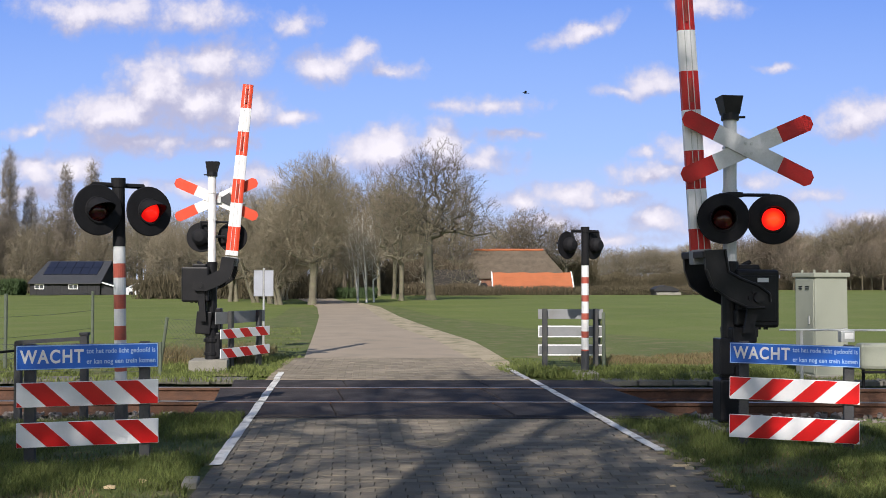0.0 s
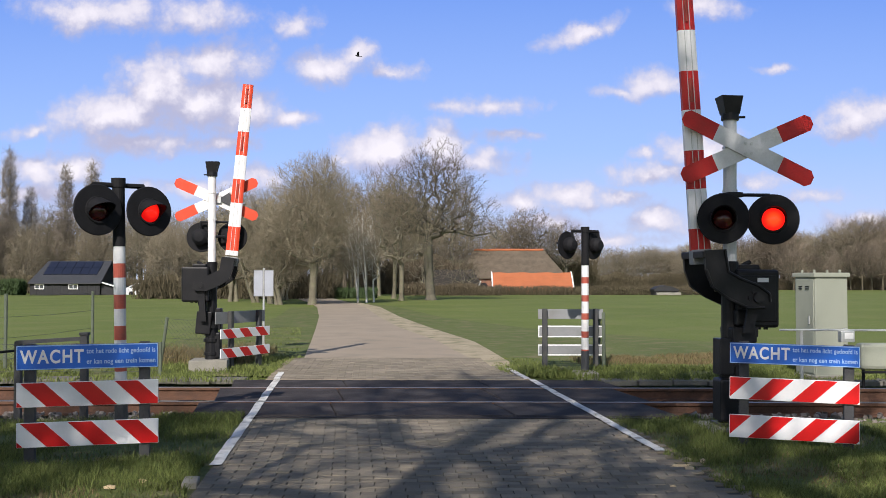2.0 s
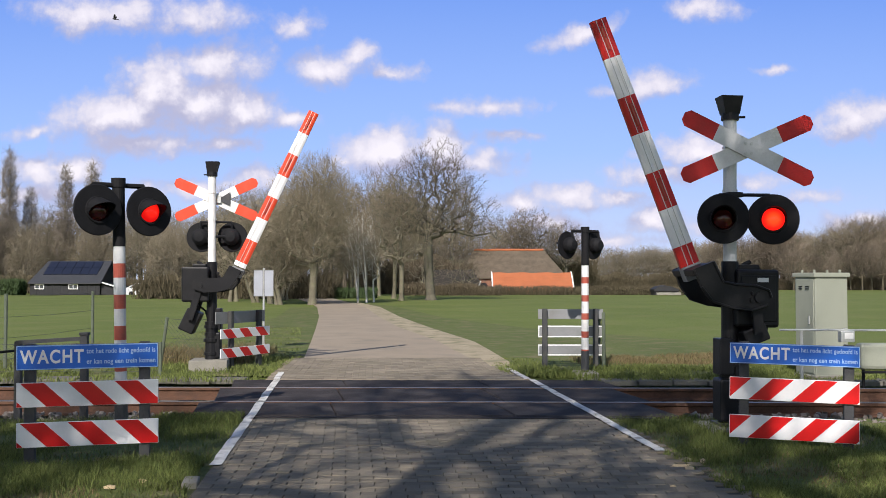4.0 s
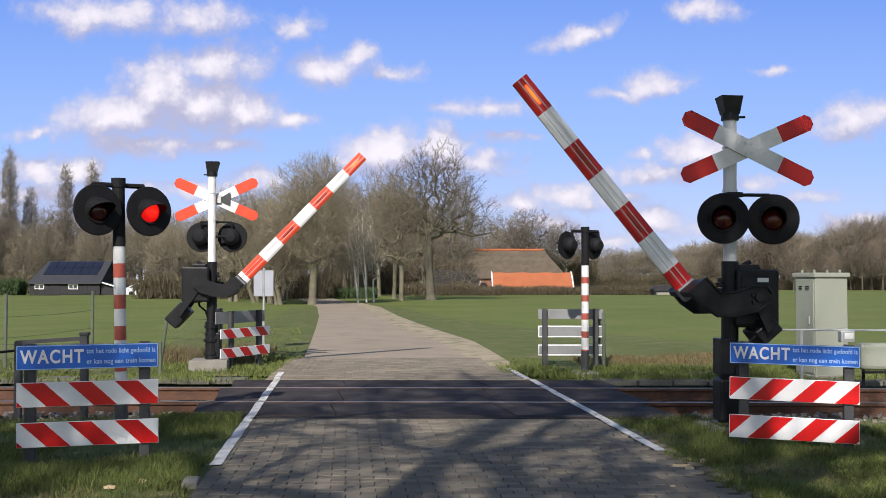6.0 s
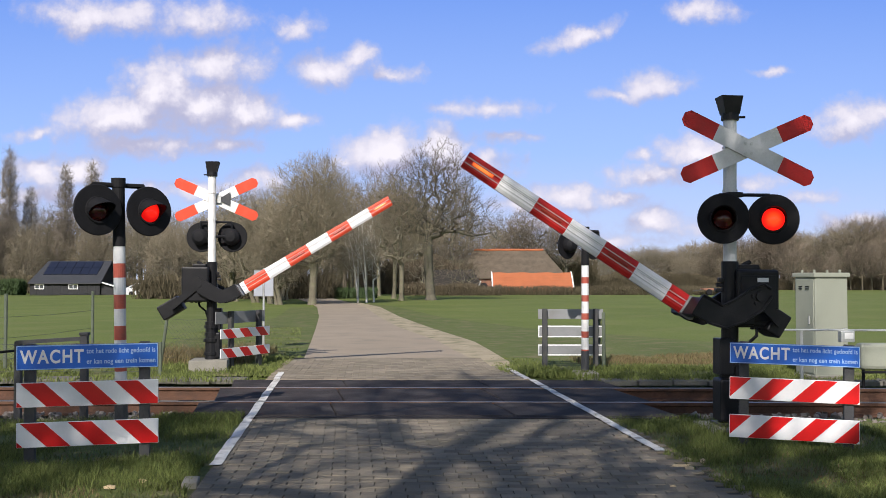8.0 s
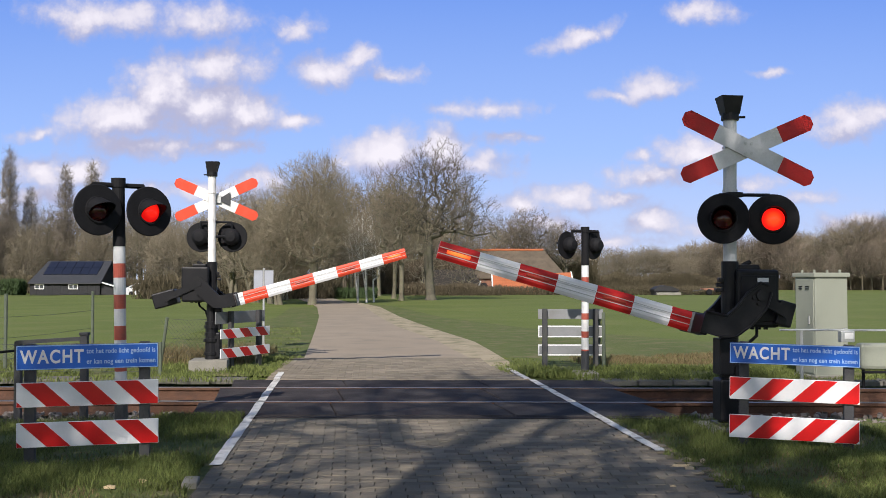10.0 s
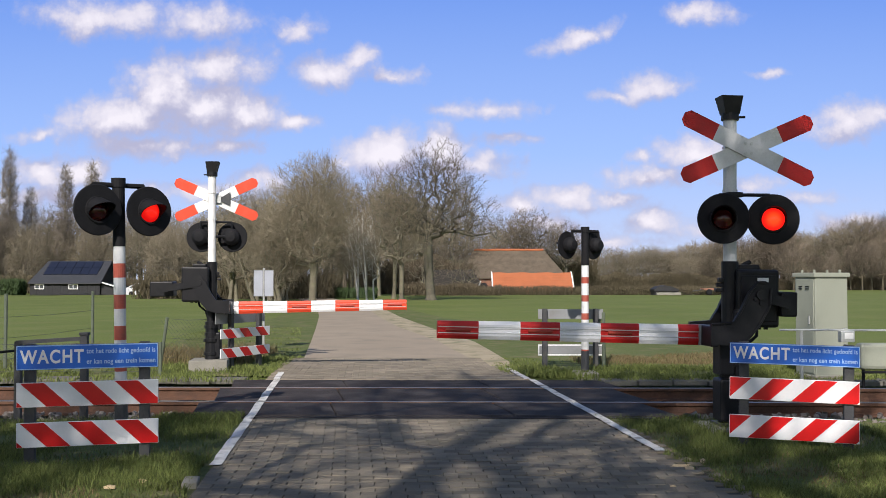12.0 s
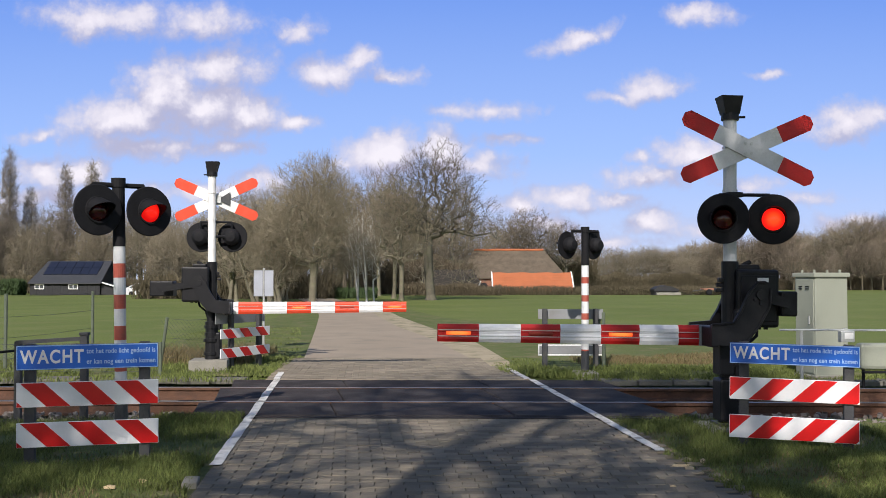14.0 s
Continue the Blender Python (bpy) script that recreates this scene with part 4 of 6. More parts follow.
# woods: a few kinds, each placed many times
WOODY = dict(twigs=5, twig_len=1.25, twig_r=.010, thin=.012, sides=4, step=.8, group="woodland")
kinds = [
    tree(101, pose(-11, 84, 0), "bare deciduous tree in the woodland edge", lobes=((0, 0, 6.4, 2.6, 4.2), (.5, 0, 8.4, 1.8, 2.4)), trunk_h=2.2, trunk_r=.17, points=600, wobble=.07, **WOODY),
    tree(102, pose(-4, 112, 0, rz=50), "bare deciduous tree in the woodland edge", twig=TWIG_RED, lobes=((0, 0, 7.4, 2.2, 4.4),), trunk_h=3, trunk_r=.17, points=560, wobble=.07, **WOODY),
    tree(103, pose(9, 124, 0), "bare oak in the woodland edge", lobes=((0, 0, 6.6, 3.2, 3.0), (1.4, 0, 8.2, 2.2, 2.2), (-1.6, 0, 7.6, 2.2, 2.2)), trunk_h=3, trunk_r=.22, points=600, wobble=.12, **WOODY),
    tree(104, pose(-30, 104, 0), "bare shrubby tree in the woodland edge", lobes=((0, 0, 3.8, 2.2, 3.2),), trunk_h=.6, trunk_r=.10, points=500, wobble=.07, stems=3, **WOODY),
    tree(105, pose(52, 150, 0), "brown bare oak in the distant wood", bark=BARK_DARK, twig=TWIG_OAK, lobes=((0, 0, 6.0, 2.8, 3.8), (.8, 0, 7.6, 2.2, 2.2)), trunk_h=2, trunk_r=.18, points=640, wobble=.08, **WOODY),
]
poplar = tree(110, pose(-49.8, 110, 0), "tall narrow bare poplar above the woodland", twig=TWIG_POPLAR, lobes=((0, 0, 9.6, .95, 7.2), (0, 0, 6, 1.15, 4)), trunk_h=1.5, trunk_r=.17, points=1700, wobble=.05,
              leader=.92, twigs=7, twig_len=.9, twig_r=.011, thin=.012, sides=4, step=.7, group="poplars")
for x, h in ((-43.8, 15.2), (-40.7, 15.6), (-48.4, 12.6)):
    t = copy_thing(poplar, pose(x, 110 + (x % 3), 0, rz=x * 31))
    t.scale = (1, 1, h / 17)

rnd = random.Random(77)


def wood_band(x0, x1, y0, y1, n, h0, h1, mix=(4, 4, 2, 3, 0), wide=1.0):
    for i in range(n):
        x = x0 + (x1 - x0) * (i + rnd.random()) / n
        y = rnd.uniform(y0, y1)
        x *= y / ((y0 + y1) / 2)
        k = rnd.choices(range(5), mix)[0]
        t = copy_thing(kinds[k], pose(x, y, 0, rz=rnd.uniform(0, 360)))
        h = (h0 + (h1 - h0) * (i + rnd.random()) / n) * rnd.uniform(.88, 1.08) * (0.7 if k == 3 else 1)
        s = h / (11, 12, 11, 7, 10)[k]
        t.scale = (s * wide * rnd.uniform(.85, 1.15), s * wide * rnd.uniform(.85, 1.15), s)


wood_band(-60, -22, 106, 122, 34, 10.5, 9.5)      # behind the barn
wood_band(-24, -6, 82, 105, 14, 9, 11.5)          # behind the roadside trees
wood_band(-14, 4, 105, 125, 12, 10, 13)
wood_band(4, 16, 122, 132, 7, 9.5, 9)
wood_band(16, 46, 150, 175, 30, 6.6, 7.6, (3, 2, 4, 3, 2), 1.25)
wood_band(42, 76, 142, 165, 40, 7.6, 11.6, (0, 1, 3, 2, 7), 1.3)
wood_band(48, 74, 128, 140, 16, 5.5, 8.5, (0, 1, 0, 3, 6))


# ---- trees behind the viewer, which shade the near side of the crossing ----
NEAR_TREES = (
    (-2.7, -3.0, 7.0, 820, ((0.7, 0.2, 11.4, 3.0, 3.0), (-.5, -.7, 8.3, 1.3, 2.0), (-1.3, .5, 8.7, 1.1, 1.8), (0.9, -1.2, 8.2, 1.5, 2.0))),
    (3.9, -3.0, 3.6, 460, ((-5.5, -.8, 8.7, .8, 1.7), (-4.7, -.3, 8.2, .8, 2.0), (-3.5, -.2, 8.0, 1.1, 2.0), (-3.5, 1.5, 11.2, 2.0, 1.9))),
    (-7.8, -3.6, 3.4, 980, ((0.5, 0, 8.2, 2.2, 3.4), (2.4, 2.3, 8.2, 1.3, 1.5))),
    (6.9, -3.4, 3.4, 260, ((-1.6, 0, 8.0, 3.0, 4.0),)),
    (-11.4, -3.0, 3.4, 800, ((0, 0, 8.0, 3.4, 4.0),)),
    (10.8, -3.5, 3.4, 260, ((-1, 0, 8.0, 3.2, 4.0),)),
)
for i, (x, y, clear, n, crown) in enumerate(NEAR_TREES):
    tree(200 + i, pose(x, y, 0), "large bare roadside tree on the near side of the crossing", lobes=crown, trunk_h=clear, trunk_r=.24, points=n,
         wobble=.13, twigs=6, twig_len=.8, twig_r=.010, thin=.014, leader=.45, power=.46, group="near roadside trees")


# ---- hedges and undergrowth ----
def thicket(name, x0, x1, y0, y1, h0, h1, n, material, label, seed, r=.03, length=.9):
    """A tangle of upright twigs, uneven along the top."""
    rn = random.Random(seed)
    s = Shape()
    for _ in range(n):
        x, y = rn.uniform(x0, x1), rn.uniform(y0, y1)
        top = h0 + (h1 - h0) * (0.5 + 0.5 * noise.noise(Vector((x * .35, y * .2, seed))))
        z = top * rn.random() ** 0.8
        d = Vector((rn.gauss(0, .45), rn.gauss(0, .45), 1)).normalized()
        ln = length * rn.uniform(.4, 1.1)
        w = Vector((1, rn.uniform(-.5, .5), 0)).normalized() * r * rn.uniform(.5, 1.2)
        p = Vector((x, y, max(z - ln * .5, -.05)))
        q = p + d * ln
        s.add([p - w, p + w, q], [(0, 1, 2)])
        e = (d + Vector((rn.gauss(0, .6), rn.gauss(0, .6), rn.gauss(0, .3)))).normalized()
        m = p.lerp(q, .4)
        s.add([m - w * .7, m + w * .7, m + e * ln * .6], [(0, 1, 2)])
    return part(name, s, material, label=label, category="undergrowth", kind="stuff")


UNDER = mat("winter_undergrowth", (0.085, 0.070, 0.042), 0.95, vary=0.35, scale=.5, fine=5, bump=0, random_amount=0.35, island=True)
thicket("hedge", 4.2, 32, 93.5, 95.5, .5, 1.1, 9000, UNDER, "low brown winter hedge along the field edge", 5, .03, .5)
thicket("hedge", -4, 5.5, 90, 92.5, .6, 1.4, 4500, HEDGE, "low brown winter hedge before the farmyard", 6, .03, .6)
thicket("undergrowth", 17, 48, 146, 152, 1.0, 3.2, 26000, UNDER, "brown leafless undergrowth at the foot of the wood", 7, .03, 1.1)
thicket("undergrowth", 40, 76, 136, 141, 0.8, 2.8, 26000, HEDGE, "brown leafless undergrowth at the foot of the wood", 8, .03, 1.1)
thicket("undergrowth", -60, -20, 102, 105, .7, 2.4, 16000, UNDER, "brown leafless undergrowth at the foot of the wood", 9, .022, 1.1)
thicket("undergrowth", -24, -8.5, 74, 80, .8, 2.6, 9000, UNDER, "brown leafless undergrowth behind the roadside trees", 10, .035, 1.2)
thicket("undergrowth", -9, 3, 100, 104, 1.5, 5, 9000, HEDGE, "brown leafless undergrowth behind the farm", 11, .05, 1.4)
thicket("undergrowth", 2, 20, 124, 128, 2, 6, 9000, UNDER, "brown leafless undergrowth behind the farm", 12, .05, 1.5)
thicket("holly_bush", -45.6, -40.6, 91.5, 94, .9, 1.9, 5000, EVERGREEN, "dense dark green evergreen bush beside the barn", 13, .07, .5)
thicket("evergreen_scrub", -10.5, -5.4, 76, 79, .4, 1.0, 3000, EVERGREEN, "dark green evergreen scrub under the trees", 14, .05, .5)


def far_wood(name, x0, x1, y, h0, h1, n, seed, material, label):
    """The depth of the wood: slim bare poles and twigs standing close together behind its edge."""
    rn = random.Random(seed)
    s = Shape()
    for _ in range(n):
        x, yy = rn.uniform(x0, x1), y + rn.uniform(-5, 5)
        h = (h0 + (h1 - h0) * (.5 + .6 * noise.noise(Vector((x * .09, seed * 3.1, 0))))) * rn.uniform(.75, 1.05)
        lean = rn.gauss(0, .5)
        s.tube([(x, yy, -.1), (x + lean * .4, yy, h * .55), (x + lean, yy, h)], [.09, .06, .015], 3, caps=False)
        for k in range(26):
            z = h * rn.uniform(.18, 1.0)
            c = Vector((x + lean * z / h, yy, z))
            d = Vector((rn.gauss(0, 1), rn.gauss(0, 1), rn.uniform(.2, 1.2))).normalized()
            ln = rn.uniform(.8, 2.2) * (1.15 - .6 * z / h)
            w = Vector((0.02, 0, .012))
            s.add([c - w, c + w, c + d * ln], [(0, 1, 2)])
            c2, d2 = c + d * ln * .4, Vector((rn.gauss(0, 1), rn.gauss(0, 1), rn.uniform(.1, 1.3))).normalized()
            s.add([c2 - w * .7, c2 + w * .7, c2 + d2 * ln * .6], [(0, 1, 2)])
    part(name, s, material, label=label, category="woodland", kind="stuff")


far_wood("woodland", -66, -24, 128, 8.5, 11, 420, 1, TWIG, "bare winter woodland behind the barn")
far_wood("woodland", -30, 4, 118, 9, 12.5, 380, 2, TWIG_RED, "bare winter woodland behind the roadside trees")
far_wood("woodland", 2, 52, 178, 4.6, 6.2, 460, 3, TWIG_RED, "distant bare winter woodland across the field")
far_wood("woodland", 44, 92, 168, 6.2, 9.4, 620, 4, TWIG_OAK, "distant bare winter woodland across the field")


# ---- barn, farmhouse and what stands by them ----
def window_in(parent, x, z, w, h, y, m=None):
    fr = Shape()
    for dx in (-w / 2, 0, w / 2):
        fr.box((x + dx, y, z), (.07, .06, h + .07))
    for dz in (-h / 2, h / 2):
        fr.box((x, y - .002, z + dz), (w + .07, .06, .07))
    f = part("window", fr, WHITE_PAINT, parent, "white window frame")
    for sg in (-1, 1):
        part("pane", Shape().box((x + sg * w / 4, y + .01, z), (w / 2 - .07, .02, h - .07)), GLASS, f)


def barn():
    g = thing("barn", pose(-36.6, 93, 0, rz=-3), "low black timber barn with solar panels on a dark roof", "barn")
    W, wall, ridge, depth = 6.9, 1.25, 3.32, 5.0
    body = Shape()
    body.add([(-W / 2, 0, 0), (W / 2, 0, 0), (W / 2, depth, 0), (-W / 2, depth, 0), (-W / 2, 0, wall), (W / 2, 0, wall), (W / 2, depth, wall), (-W / 2, depth, wall), (-W / 2 + .6, depth / 2, ridge - .1), (W / 2, depth / 2, ridge - .1)],
             [(0, 1, 5, 4), (1, 2, 6, 9, 5), (2, 3, 7, 6), (3, 0, 4, 8, 7)])
    part("wall", body, TIMBER_BLACK, g, "black tarred board wall")
    boards = Shape()
    for i in range(26):
        boards.box((-W / 2 + .13 + i * .265, -.012, wall / 2), (.02, .02, wall))
    part("batten", boards, TIMBER_BLACK, g)
    rf = Shape()
    for sg in (0, 1):
        y0, y1 = (-.25, depth / 2) if sg == 0 else (depth + .25, depth / 2)
        rf.add([(-W / 2 - .1, y0, wall - .08), (W / 2 + .2, y0, wall - .08), (W / 2 + .2, y1, ridge), (-W / 2 + .65, y1, ridge),
                (-W / 2 - .1, y0, wall - .2), (W / 2 + .2, y0, wall - .2), (W / 2 + .2, y1, ridge - .12), (-W / 2 + .65, y1, ridge - .12)],
               [(0, 1, 2, 3), (4, 7, 6, 5), (0, 4, 5, 1), (1, 5, 6, 2), (3, 2, 6, 7), (0, 3, 7, 4)])
    roof = part("roof", rf, ROOF_DARK, g, "dark tiled roof")
    a, b = Vector((0, -.25, wall - .08)), Vector((0, depth / 2, ridge))
    for i in range(6):
        for j in range(2):
            s = Shape()
            x = -2.05 + i * .9
            pts = []
            for dx, t in ((-.43, .36 + j * .3), (.43, .36 + j * .3), (.43, .645 + j * .3), (-.43, .645 + j * .3)):
                q = a.lerp(b, t)
                pts.append(Vector((x + dx, q.y - .03, q.z + .06)))
            s.add(pts + [p - Vector((0, -.02, .05)) for p in pts], [(0, 1, 2, 3), (4, 7, 6, 5), (0, 4, 5, 1), (1, 5, 6, 2), (2, 6, 7, 3), (3, 7, 4, 0)])
            part("solar_panel", s, SOLAR, roof, "black solar panel")
    for x in (-2.5, .85):
        window_in(g, x, .78, .85, .42, -.03)
    # lean-to with a white verge board
    lt = Shape()
    lt.prism([(W / 2, 0), (W / 2 + 1.5, 0), (W / 2 + 1.5, .75), (W / 2, 1.2)], .3, 4)
    part("lean_to", lt, TIMBER_BLACK, g, "dark boarded lean-to")
    vb = Shape().prism([(W / 2 - .2, 1.36), (W / 2 - .2, 1.24), (W / 2 + 1.6, .72), (W / 2 + 1.6, .84)], -.02, .28)
    part("verge_board", vb, WHITE_PAINT, g, "white verge board")


barn()


def gable_house(g, x0, x1, y0, y1, wall, ridge, roof_mat, wall_mat, hip=0.0, over=.25, ridge_mat=None):
    ym = (y0 + y1) / 2
    w = Shape()
    w.add([(x0, y0, 0), (x1, y0, 0), (x1, y1, 0), (x0, y1, 0), (x0, y0, wall), (x1, y0, wall), (x1, y1, wall), (x0, y1, wall), (x0 + hip, ym, ridge - .1), (x1 - hip, ym, ridge - .1)],
          [(0, 1, 5, 4), (1, 2, 6, 9, 5), (2, 3, 7, 6), (3, 0, 4, 8, 7)])
    part("wall", w, wall_mat, g)
    r = Shape()
    t = .16
    sl = (ridge - wall) / (ym - y0)
    ez = wall - over * sl
    n = 10
    for sg in (0, 1):
        yy = (y0 - over) if sg == 0 else (y1 + over)
        vs = []
        for i in range(n + 1):
            f = i / n
            vs.append((x0 - over + (x1 - x0 + 2 * over) * f, yy, ez))
            vs.append((x0 + hip - over * (hip == 0) + (x1 - x0 - 2 * hip + 2 * over * (hip == 0)) * f, ym, ridge + .04 * math.sin(i * 2.1)))
        vs += [(a, b, c - t) for a, b, c in vs]
        m = 2 * (n + 1)
        fs = []
        for i in range(n):
            fs += [(2 * i, 2 * i + 2, 2 * i + 3, 2 * i + 1), (m + 2 * i, m + 2 * i + 1, m + 2 * i + 3, m + 2 * i + 2), (2 * i, m + 2 * i, m + 2 * i + 2, 2 * i + 2)]
        fs += [(0, 1, m + 1, m), (2 * n, m + 2 * n, m + 2 * n + 1, 2 * n + 1)]
        r.add(vs, fs)
    if hip:
        for xa, xb in ((x0 - over, x0 + hip), (x1 + over, x1 - hip)):
            r.add([(xa, y0 - over, ez), (xa, y1 + over, ez), (xb, ym, ridge)], [(0, 1, 2)])
    roof = part("roof", r, roof_mat, g)
    if ridge_mat:
        rn = Shape()
        k = int((x1 - x0 - 2 * hip) / .45)
        for i in range(k):
            xa = x0 + hip + (x1 - x0 - 2 * hip) * i / k
            rn.tube([(xa, ym, ridge + .03), (xa + (x1 - x0 - 2 * hip) / k * .97, ym, ridge + .045)], .15, 8)
        part("ridge_tiles", rn, ridge_mat, roof, "orange ridge tiles")
    return roof


def farm():
    g = thing("farmhouse", pose(0, 0, 0), "old farmhouse with a weathered thatched roof and orange ridge", "house")
    gable_house(g, 1.6, 13.2, 104, 112, 1.9, 4.75, THATCH, BRICK_WALL, hip=1.9, ridge_mat=ROOF_ORANGE)
    g = thing("outbuilding", pose(0, 0, 0), "low outbuilding with an orange clay tile roof", "shed")
    roof = gable_house(g, 5.3, 13.2, 98.5, 102.6, .55, 2.2, ROOF_ORANGE, BRICK_WALL)
    # courses of tiles
    c = Shape()
    for i in range(11):
        f = i / 11
        y, z = 98.25 + f * 2.3, .36 + f * 1.84
        c.add([(5.07, y, z + .03), (13.43, y, z + .03), (13.43, y - .012, z + .0), (5.07, y - .012, z + .0)], [(0, 1, 2, 3)])
    part("tile_course", c, ROOF_ORANGE, roof)
    for x, nm in ((5.02, "verge_board"), (13.48, "verge_board")):
        s = Shape()
        a, b = Vector((x, 98.2, .33)), Vector((x, 100.55, 2.24))
        s.add([a, b, b + Vector((0, 0, .06)), a + Vector((0, 0, .06)), a + Vector((.14 if x < 9 else -.14, 0, .09)), b + Vector((.14 if x < 9 else -.14, 0, .09))], [(0, 1, 2, 3), (3, 2, 5, 4)])
        part(nm, s, WHITE_PAINT, roof, "white verge board")
    win = Shape().box((8.2, 98.47, .28), (.9, .04, .3))
    part("window", win, GLASS, g)
    g = thing("hay_barn", pose(0, 0, 0), "dark thatched hay barn with pale timber braces", "barn")
    gable_house(g, -2.6, 4.1, 97, 102, .5, 2.5, THATCH_DARK, TIMBER_BLACK, hip=1.0)
    for x, sg in ((-2.2, 1), (3.3, 1), (3.75, 1)):
        s = Shape().tube([(x, 96.6, .1), (x + .5 * sg, 96.6, 1.3)], .07, 6)
        part("brace", s, WHITE_PAINT if x != 3.75 else BRICK_WALL, g, "pale timber brace")
    # the shade inside the arched opening is drawn as a solid black slab
    d = Shape()
    d.prism([(3.75, 0), (4.5, 0), (4.5, .85), (4.36, 1.1), (4.1, 1.18), (3.88, 1.1), (3.75, .85)], 96.4, 96.6)
    part("doorway", d, TIMBER_BLACK, g, "black slab for the shaded arched doorway")
    # field shelter and trailer
    g = thing("field_shelter", pose(21.3, 92.4, 0), "small dark field shelter with a curved roof", "shelter")
    part("roof", Shape().prism([(-1.2, .35), (1.15, .35), (1.1, .55), (.5, .8), (-.2, .92), (-.8, .8), (-1.2, .55)], -1, 1), TIMBER_BLACK, g)
    part("trough", Shape().box((.1, -1.2, .12), (2.3, .5, .26), bevel=.03), CONCRETE, g, "pale concrete trough")
    for x in (-1.1, 1.0):
        part("post", Shape().box((x, 0, .2), (.1, 1.8, .42)), TIMBER_BLACK, g)
    g = thing("farm_trailer", pose(26.2, 92.4, 0), "low brown farm trailer at the wood edge", "trailer")
    part("bed", Shape().box((0, 0, .55), (2.6, 1.4, .16), bevel=.02), BRICK_WALL, g)
    for x in (-.8, .8):
        part("wheel", Shape().lathe([(0, -.1), (.28, -.1), (.3, 0), (.28, .1), (0, .1)], 14, pose(x, -.65, .28)), MATT_BLACK, g)
    part("drawbar", Shape().tube([(-1.3, 0, .5), (-2.2, 0, .35)], .05, 6), DARK_GREY, g)


farm()


def parked_car(m, paint, label):
    g = thing("parked_car", m, label, "car", group="parked cars")
    out = [(-2.0, .28), (2.0, .28), (2.05, .62), (1.9, .82), (1.15, .9), (.65, 1.36), (-1.0, 1.4), (-1.75, .95), (-2.05, .85)]
    part("body", Shape().prism(out, -.8, .8), paint, g)
    part("window", Shape().prism([(1.0, .92), (.6, 1.3), (-.95, 1.33), (-1.5, .95)], -.812, .812), GLASS, g, "dark side glass")
    for x in (-1.25, 1.25):
        for y in (-.76, .76):
            w = part("wheel", Shape().lathe([(0, -.09), (.28, -.09), (.31, -.06), (.31, .06), (.28, .09), (0, .09)], 16, pose(x, y, .31)), MATT_BLACK, g)
    return g


parked_car(pose(-29.6, 96, -.3, rz=4), CAR_WHITE, "pale car parked at the edge of the wood")
parked_car(pose(-28.2, 101, -.1, rz=0), CAR_DARK, "dark car parked at the edge of the wood")
# sawn pale logs beside the cars
for i, (x, z) in enumerate(((-26.6, .12), (-26.3, .3), (-25.9, .12))):
    part("log", Shape().tube([(x - 1, 95, z), (x + .6, 95.2, z + .03)], .14, 9), BARK_BIRCH, label="pale sawn log lying on the grass", category="log", group="logs", m=pose(0, 0, 0))


# ---- trackside equipment ----
def relay_cabinet():
    g = thing("relay_cabinet", pose(5.78, 14.7, -.04, rz=14), "grey-green steel relay cabinet beside the track", "cabinet")
    w, d, h = .56, .5, 1.57
    part("body", Shape().box((0, 0, h / 2), (w, d, h), bevel=.012), CABINET, g)
    part("lid", Shape().box((0, 0, h + .015), (w + .06, d + .06, .07), bevel=.012), CABINET, g, "overhanging lid")
    part("base", Shape().box((0, 0, .03), (w + .05, d + .05, .1), bevel=.01), CONCRETE, g, "concrete base")
    dr = part("door", Shape().box((-w / 2 - .006, 0, h / 2 + .03), (.014, d - .06, h - .16), bevel=.004), CABINET, g, "cabinet door")
    for yy in (-.08, .09):
        for zz in (0, .035):
            part("vent", Shape().box((-w / 2 - .018, yy, h - .16 - zz), (.012, .075, .014)), MATT_BLACK, dr, "dark vent slot")
    part("handle", Shape().tube([(-w / 2 - .03, -.14, .85), (-w / 2 - .03, -.14, .97)], .012, 8), GALV, dr, "steel handle")
    for x in (-.22, .22):
        for y in (-.15, .15):
            part("lifting_lug", Shape().box((x, y, h + .07), (.03, .03, .05), bevel=.006), CABINET, g)


relay_cabinet()


def hand_rail():
    g = thing("safety_rail", pose(0, 0, 0), "thin white steel rail on posts beside the cabinet", "railing")
    part("rail_bar", Shape().tube([(4.6, 13.15, .79), (9.6, 13.2, .765)], .015, 8), GALV, g)
    for x in (4.9, 7.6):
        part("post", Shape().tube([(x, 13.16, -.05), (x, 13.16, .785)], .021, 8), GALV, g)
    f = thing("floodlight", pose(5.5, 13.1, .70), "small white floodlight on the rail", "lamp")
    part("housing", Shape().box((0, .03, 0), (.19, .12, .15), bevel=.01), GALV, f)
    part("glass", Shape().box((.01, -.035, 0.01), (.12, .01, .085), bevel=.003), WHITE_PAINT, f, "white front glass")
    part("bracket", Shape().box((0, .06, .06), (.04, .06, .1)), GALV, f)
    b = thing("track_box", pose(5.95, 13.3, 0), "grey plastic trackside box on short legs", "equipment box")
    part("body", Shape().box((0, 0, .42), (.46, .22, .36), bevel=.05), CABINET, b)
    part("plate", Shape().box((.05, -.1, .21), (.5, .1, .03), bevel=.005), MATT_BLACK, b)
    for x in (-.15, .18):
        part("leg", Shape().tube([(x, 0, -.15), (x, 0, .26)], .022, 8), MATT_BLACK, b)


hand_rail()


